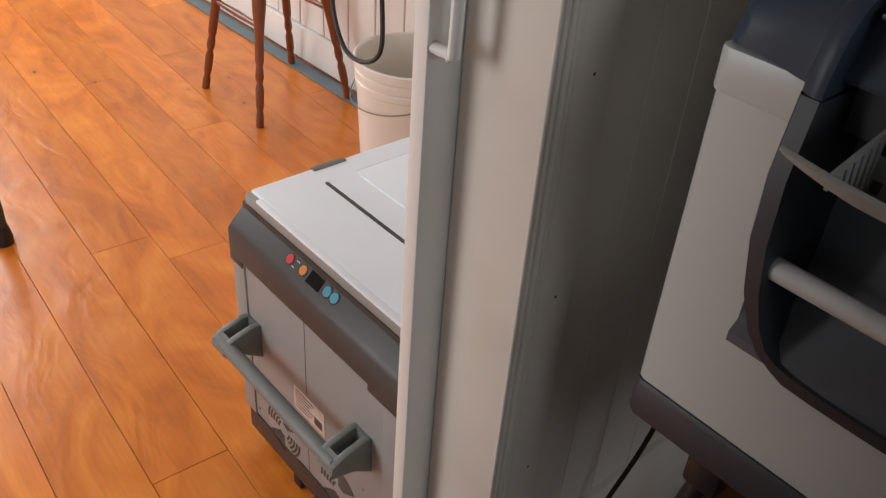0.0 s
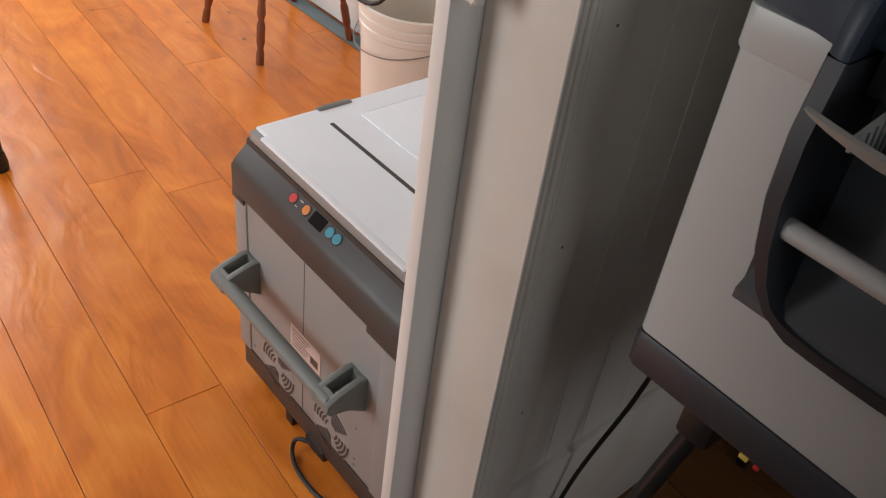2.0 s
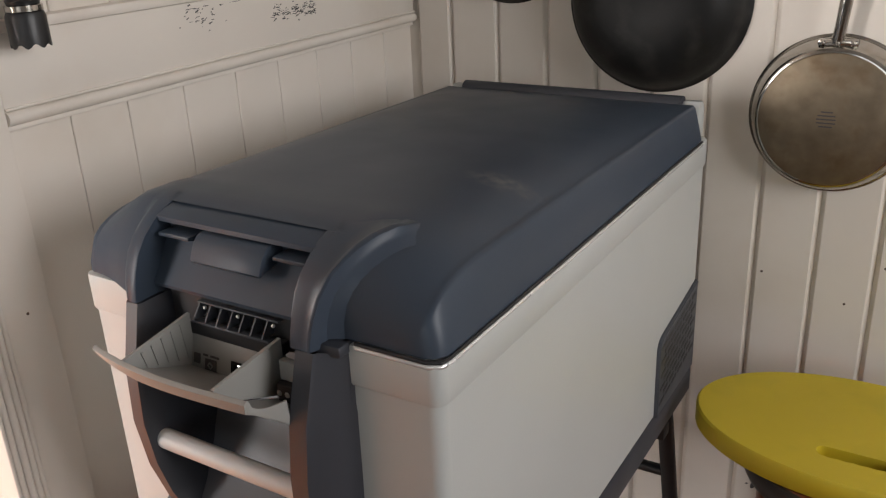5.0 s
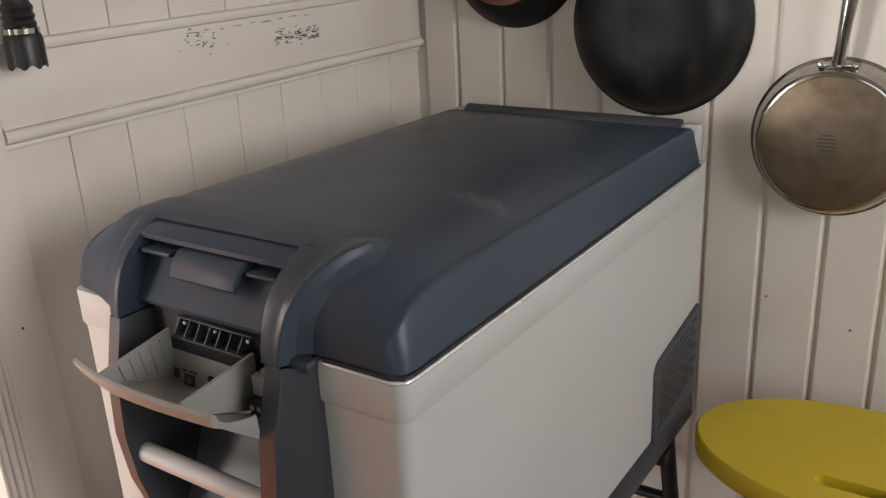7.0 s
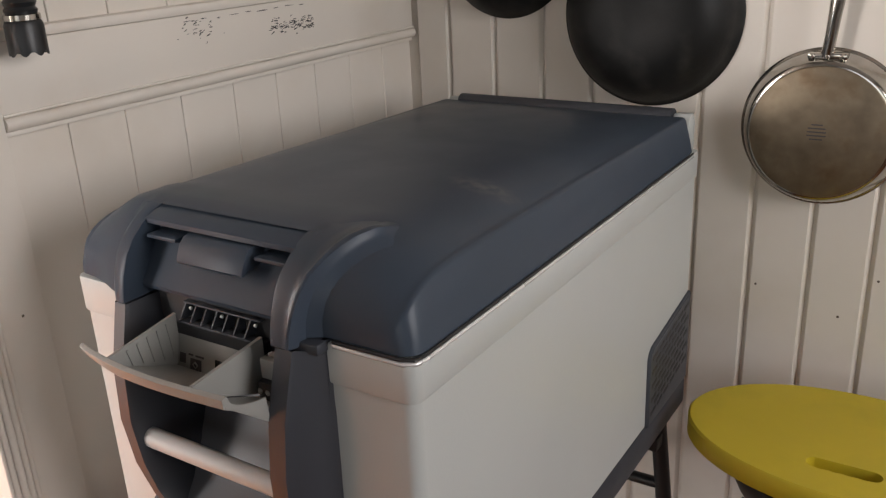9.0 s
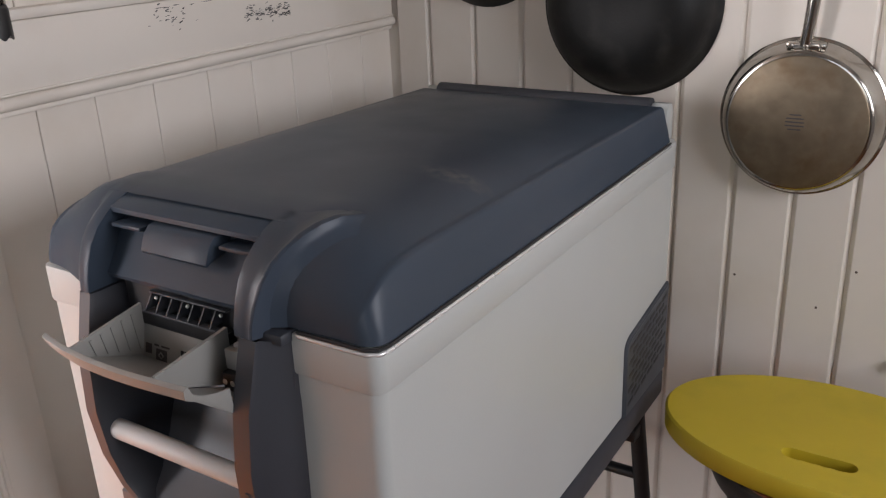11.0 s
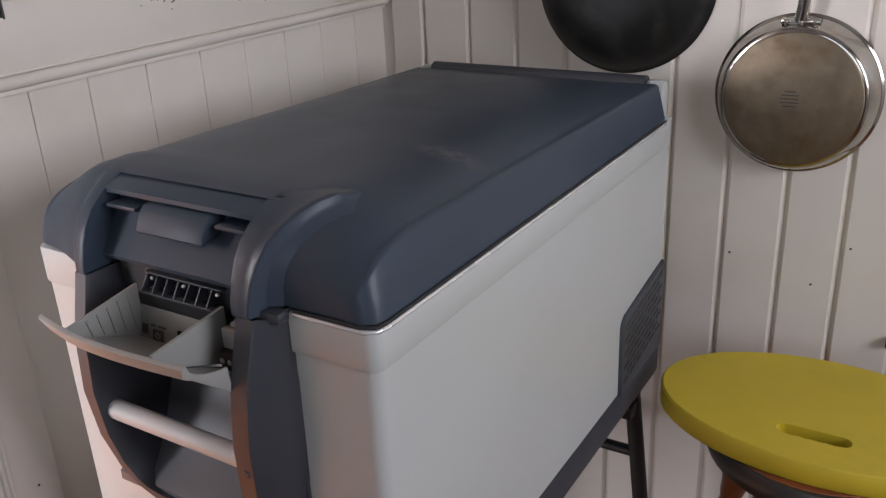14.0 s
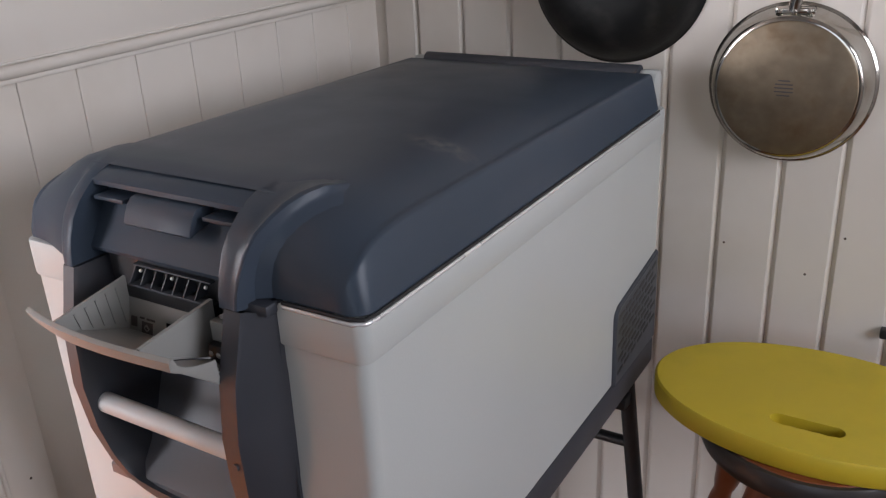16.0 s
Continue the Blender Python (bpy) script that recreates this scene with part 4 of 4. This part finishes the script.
M_RUST = mat("rusty_brown", (0.16, 0.06, 0.03), 0.5, vary=0.3, scale=12, bump=0.1, second=(0.35, 0.28, 0.2), amount=0.7, sscale=14)
steel_pan()
wok()
dark_pan()

# ---- torch hanging on the partition ----


def torch():
    t = thing("torch", "black metal torch with a silver ring hanging head down", "torch", pose(0.030, 0.052, 1.248))
    n = 48
    bm = bmesh.new()
    rows = []
    for r, z in ((0.014, 0.003), (0.0165, 0.0), (0.0180, 0.0), (0.0180, 0.026), (0.0165, 0.030)):
        rows.append([(r * math.cos(2 * math.pi * k / n), r * math.sin(2 * math.pi * k / n), z - (0.0022 * math.cos(8 * 2 * math.pi * k / n) if z == 0.0 else 0)) for k in range(n)])
    part("head", loft(rows, bm=bm), M_BLACKMETAL, t)
    part("ring", lathe([(0.0150, 0.030), (0.0168, 0.031), (0.0168, 0.036), (0.0150, 0.037)], 32), M_STEEL, t, "silver ring")
    part("barrel", lathe([(0.0145, 0.037), (0.0155, 0.040), (0.0135, 0.043), (0.0155, 0.047), (0.0135, 0.050), (0.0150, 0.055), (0.0120, 0.060), (0.0120, 0.125), (0.010, 0.13)], 32), M_BLACKMETAL, t)
    part("lanyard", tube([(0, 0, 0.128), (-0.01, 0, 0.15), (-0.0265, 0, 0.19)], 0.0015, 8), M_RUBBER, t)
    return t


torch()

# ---- next room: cooler, stool, bucket ----


def cooler():
    c = thing("cooler_box", "grey portable cooler with dark control band and pale lid on floor", "fridge", pose(-0.4065, -0.002, 0.0, 0, 0, -1.1))
    W2, D = 0.2215, 0.70

    def hull(a, y0, y1, ch):
        return [(-a + ch, y0), (a - ch, y0), (a, y0 + ch), (a, y1 - ch), (a - ch, y1), (-a + ch, y1), (-a, y1 - ch), (-a, y0 + ch)]

    lo, mid, hi = hull(W2 - 0.012, -0.004, D - 0.02, 0.012), hull(W2 + 0.001, -0.029, D, 0.012), hull(W2 + 0.001, -0.029, D, 0.012)
    part("base", loft([[(x, y, 0.0) for x, y in lo], [(x, y, 0.050) for x, y in mid], [(x, y, 0.098) for x, y in hi]]), M_F1DARK, c)
    part("body", prism(hull(W2, -0.028, D, 0.012), "z", 0.0985, 0.440, 0.002), M_F1, c)
    part("upper_body", prism(hull(W2 - 0.001, 0.002, D, 0.012), "z", 0.4395, 0.5238), M_F1, c)
    # corner pilasters of the front
    for x0, x1 in ((-W2 - 0.001, -W2 + 0.036), (W2 - 0.036, W2 + 0.001)):
        part("corner_post", box(x0, x1, -0.0315, -0.02, 0.099, 0.436, 0.003), M_F1, c)
    band = [(0.004, 0.5300), (-0.0045, 0.5300), (-0.0052, 0.5204), (-0.026, 0.5000), (-0.0335, 0.4900), (-0.0335, 0.4420), (-0.030, 0.4385), (0.004, 0.4385)]
    bd = part("control_band", prism(band, "x", -W2 - 0.003, W2 + 0.003, 0.002, seg=3), M_F1DARK, c, "dark grey sloped control band")
    for x0, x1 in ((-W2 - 0.003, -W2 + 0.034), (0.152, W2 + 0.003)):
        part("band_step", box(x0, x1, -0.0336, 0.0, 0.4295, 0.4420, 0.001), M_F1DARK, bd)
    lid = part("lid", box(-0.2145, 0.2145, 0.007, D, 0.5246, 0.552, 0.003, 3), M_F1LID, c, "pale grey flat lid")
    part("lid_frame", box(-0.2150, 0.2150, -0.0040, 0.016, 0.5304, 0.5475, 0.002), M_F1, lid, "grey moulded front edge")
    part("lid_panel", box(-0.165, 0.165, 0.172, 0.56, 0.5515, 0.5550, 0.003), M_F1LID, lid)
    part("lid_groove", box(-0.165, 0.165, 0.112, 0.119, 0.5516, 0.5526), M_F1DARK, lid)
    part("lid_groove", box(-0.165, 0.165, 0.60, 0.607, 0.5516, 0.5526), M_F1DARK, lid)
    part("lid_lip", box(-0.183, 0.183, -0.0030, 0.012, 0.5455, 0.5515, 0.0015), M_F1LID, lid)
    part("lid_gap", box(-0.213, 0.213, -0.0022, 0.006, 0.5296, 0.5308), M_BLACKIN, lid)
    part("lid_latch", box(-0.2175, -0.204, 0.118, 0.184, 0.538, 0.5545, 0.003), M_F1HAND, lid)
    # buttons and display on the slope
    slope = pose(0, 0, 0, 44.4, 0, 0)
    for x, m, r in ((-0.0695, M_RED, 0.0076), (-0.0345, M_ORANGE, 0.0076), (0.0275, M_TEAL, 0.0080), (0.0455, M_TEAL, 0.0080)):
        part("button", lathe([(0, 0.0009), (r * 0.55, 0.0010), (r * 0.85, 0.0013), (r, 0.0008), (r, 0)], 22, m=Matrix.Translation((x, -0.0135, 0.5123)) @ slope), m, bd)
        part("button_ring", lathe([(r, 0.0004), (r + 0.0018, 0.0006), (r + 0.0022, 0)], 22, m=Matrix.Translation((x, -0.0135, 0.5123)) @ slope), M_BLACKIN, bd)
    bm = box(-0.016, 0.016, -0.010, 0.010, -0.001, 0.0008)
    bmesh.ops.transform(bm, matrix=Matrix.Translation((-0.003, -0.0135, 0.5123)) @ slope, verts=bm.verts)
    part("display", bm, M_SCREEN, bd)
    for x, w in ((-0.052, 0.008), (-0.056, 0.006)):
        bm = box(x - w / 2, x + w / 2, 0.004 if w > 0.007 else -0.007, 0.0055 if w > 0.007 else -0.0055, -0.0005, 0.0003)
        bmesh.ops.transform(bm, matrix=Matrix.Translation((0, -0.0135, 0.5123)) @ slope, verts=bm.verts)
        part("print_line", bm, M_LABEL, bd)
    y0 = -0.028
    part("seam", box(-0.0150, -0.0140, y0 - 0.0005, y0 + 0.001, 0.10, 0.438), M_F1DARK, c)
    lab = part("label", box(-0.0515, 0.0365, y0 - 0.001, y0 + 0.001, 0.230, 0.280), M_LABEL, c, "small pale printed label")
    for k in range(6):
        part("print_line", box(-0.046, -0.006 + 0.006 * (k % 3), y0 - 0.0014, y0 - 0.0009, 0.236 + 0.007 * k, 0.238 + 0.007 * k), M_INK, lab)
    part("print_block", box(0.008, 0.030, y0 - 0.0014, y0 - 0.0009, 0.238, 0.254), M_INK, lab)
    zc = 0.136
    for x0 in (-0.0915, 0.0745):
        fan = part("fan_grille", lathe([(0, 0.0010), (0.053, 0.0010), (0.055, 0)], 40, m=Matrix.Translation((x0, y0 + 0.0002, zc)) @ pose(0, 0, 0, 90, 0, 0)), M_F1, c)
        for q in range(4):
            for k in range(5):
                r0 = 0.014 + 0.0082 * k
                a0, a1 = radians(90 * q + 14 + 20), radians(90 * q + 72 + 20)
                o = [(x0 + (r0 + 0.0046) * math.cos(a0 + (a1 - a0) * i / 8), zc + (r0 + 0.0046) * math.sin(a0 + (a1 - a0) * i / 8)) for i in range(9)]
                o += [(x0 + r0 * math.cos(a1 - (a1 - a0) * i / 8), zc + r0 * math.sin(a1 - (a1 - a0) * i / 8)) for i in range(9)]
                part("fan_slot", prism(o, "y", y0 - 0.0014, y0 - 0.0006), M_BLACKIN if q % 2 == 0 else M_F1DARK, fan)
    for x, z in ((0.14, 0.205), (0.14, 0.13), (0.14, 0.115), (-0.175, 0.21), (-0.175, 0.12)):
        part("screw", lathe([(0, 0.0014), (0.002, 0.0012), (0.003, 0)], 10, m=Matrix.Translation((x, y0, z)) @ pose(0, 0, 0, 90, 0, 0)), M_F1HAND, c)
    # bar handle on two hollow brackets
    mount = [(-0.026, 0.334), (-0.040, 0.336), (-0.078, 0.326), (-0.096, 0.316), (-0.099, 0.302), (-0.092, 0.294), (-0.060, 0.286), (-0.026, 0.262)]
    core = [(-0.026, 0.3335), (-0.034, 0.3345), (-0.036, 0.305), (-0.066, 0.305), (-0.080, 0.3245), (-0.0955, 0.3155), (-0.0985, 0.302), (-0.0915, 0.2945), (-0.060, 0.2865), (-0.026, 0.2625)]
    hd = part("handle_bar", tube([(-0.185, -0.085, 0.309), (0.148, -0.085, 0.309)], 0.0125, 18), M_F1HAND, c, "grey round carrying bar")
    for x in (-0.192, 0.116):
        bm = prism(mount, "x", x, x + 0.012, 0.002)
        prism(mount, "x", x + 0.031, x + 0.043, 0.002, bm=bm)
        prism(core, "x", x + 0.010, x + 0.033, bm=bm)
        part("handle_bracket", bm, M_F1HAND, hd, "hollow grey bracket")
    part("power_socket", box(0.0, 0.06, -0.032, 0.0, 0.030, 0.058, 0.005), M_BLACKIN, c)
    part("foot", box(-0.085, -0.06, -0.020, 0.01, 0.0, 0.045, 0.004), M_BLACKIN, c)
    return c


cooler()
cc = tube([(-0.385, -0.030, 0.044), (-0.415, -0.044, 0.036), (-0.418, -0.052, 0.010), (-0.385, -0.066, 0.005), (-0.330, -0.070, 0.005), (-0.26, -0.062, 0.005), (-0.17, -0.08, 0.005), (-0.14, -0.2, 0.005)], 0.004, 8, smooth_steps=8)
tagged(mesh_object("cooler_cable", cc, M_RUBBER), "black power cable curling on the floor by the cooler", "cable")

wooden_stool("bar_stool", "tall red-brown wooden stool with turned legs by the white wall", -1.868, 0.823, 0.70, 0.16, 0.168, 0)


def bucket():
    b = thing("bucket", "milky white plastic bucket with a wire bail handle", "bucket", pose(-1.20, 0.83, 0))
    part("pail", lathe([(0, 0.004), (0.128, 0.004), (0.130, 0.010), (0.146, 0.300), (0.150, 0.304), (0.151, 0.318), (0.147, 0.322), (0.152, 0.326), (0.153, 0.345), (0.148, 0.349), (0.154, 0.353), (0.155, 0.374), (0.150, 0.378), (0.146, 0.374), (0.128, 0.012), (0, 0.012)], 56), M_BUCKET, b)
    part("bail_handle", tube([(-0.155, 0.0, 0.335), (-0.150, -0.06, 0.29), (-0.09, -0.135, 0.262), (0.0, -0.162, 0.262), (0.09, -0.135, 0.275), (0.150, -0.06, 0.30), (0.155, 0.0, 0.335)], 0.0018, 8, smooth_steps=6), M_F1HAND, b)
    return b


bucket()
lc = tube([(-1.35, 0.70, 0.62), (-1.36, 0.69, 0.50), (-1.30, 0.68, 0.40), (-1.22, 0.68, 0.385), (-1.16, 0.69, 0.43), (-1.17, 0.70, 0.55), (-1.19, 0.70, 0.66), (-1.21, 0.72, 0.80), (-1.22, 1.046, 0.95)], 0.006, 8, smooth_steps=8)
tagged(mesh_object("hanging_cable", lc, M_RUBBER), "dark cable hanging in a loop over the bucket", "cable")

pl = thing("table_leg", "dark green metal leg with a rubber foot on the floor", "table leg", pose(-1.533, -0.165, 0))
part("tube", tube([(0, 0, 0.03), (0, 0, 0.70)], 0.016, 14), M_GREEN, pl)
part("rubber_foot", lathe([(0, 0), (0.022, 0), (0.023, 0.02), (0.018, 0.05), (0, 0.05)], 18), M_RUBBER, pl)

# ---- floorboards ----
rng = random.Random(4)
PITCH, Y0 = 0.1475, -0.115
TURN = Matrix.Translation((-0.08, -0.3, 0)) @ pose(0, 0, 0, 0, 0, -4.2) @ Matrix.Translation((0.08, 0.3, 0))
row = -5
while Y0 + PITCH * row < FAR_WALL + 0.02:
    a, b = Y0 + PITCH * row + 0.0005, Y0 + PITCH * (row + 1) - 0.0005
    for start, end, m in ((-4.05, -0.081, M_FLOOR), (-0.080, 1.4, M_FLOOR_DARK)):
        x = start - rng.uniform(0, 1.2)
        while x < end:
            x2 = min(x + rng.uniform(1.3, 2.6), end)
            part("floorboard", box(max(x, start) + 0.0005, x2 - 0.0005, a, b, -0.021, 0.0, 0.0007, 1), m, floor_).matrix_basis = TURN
            x = x2
    row += 1
part("plain_floorboards", box(-4.05, -0.081, -3.0, Y0 + PITCH * -5 - 0.001, -0.021, 0.0), M_FLOOR, floor_).matrix_basis = TURN
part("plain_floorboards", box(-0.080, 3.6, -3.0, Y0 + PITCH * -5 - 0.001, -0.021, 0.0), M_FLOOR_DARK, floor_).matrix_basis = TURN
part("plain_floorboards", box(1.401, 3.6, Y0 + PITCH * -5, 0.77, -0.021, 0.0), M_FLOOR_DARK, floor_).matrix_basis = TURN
# short fill under the skewed boards along the unseen wall
part("plain_floorboards", box(-4.05, -0.105, -3.0, -2.2, -0.0215, -0.0015), M_FLOOR, floor_)
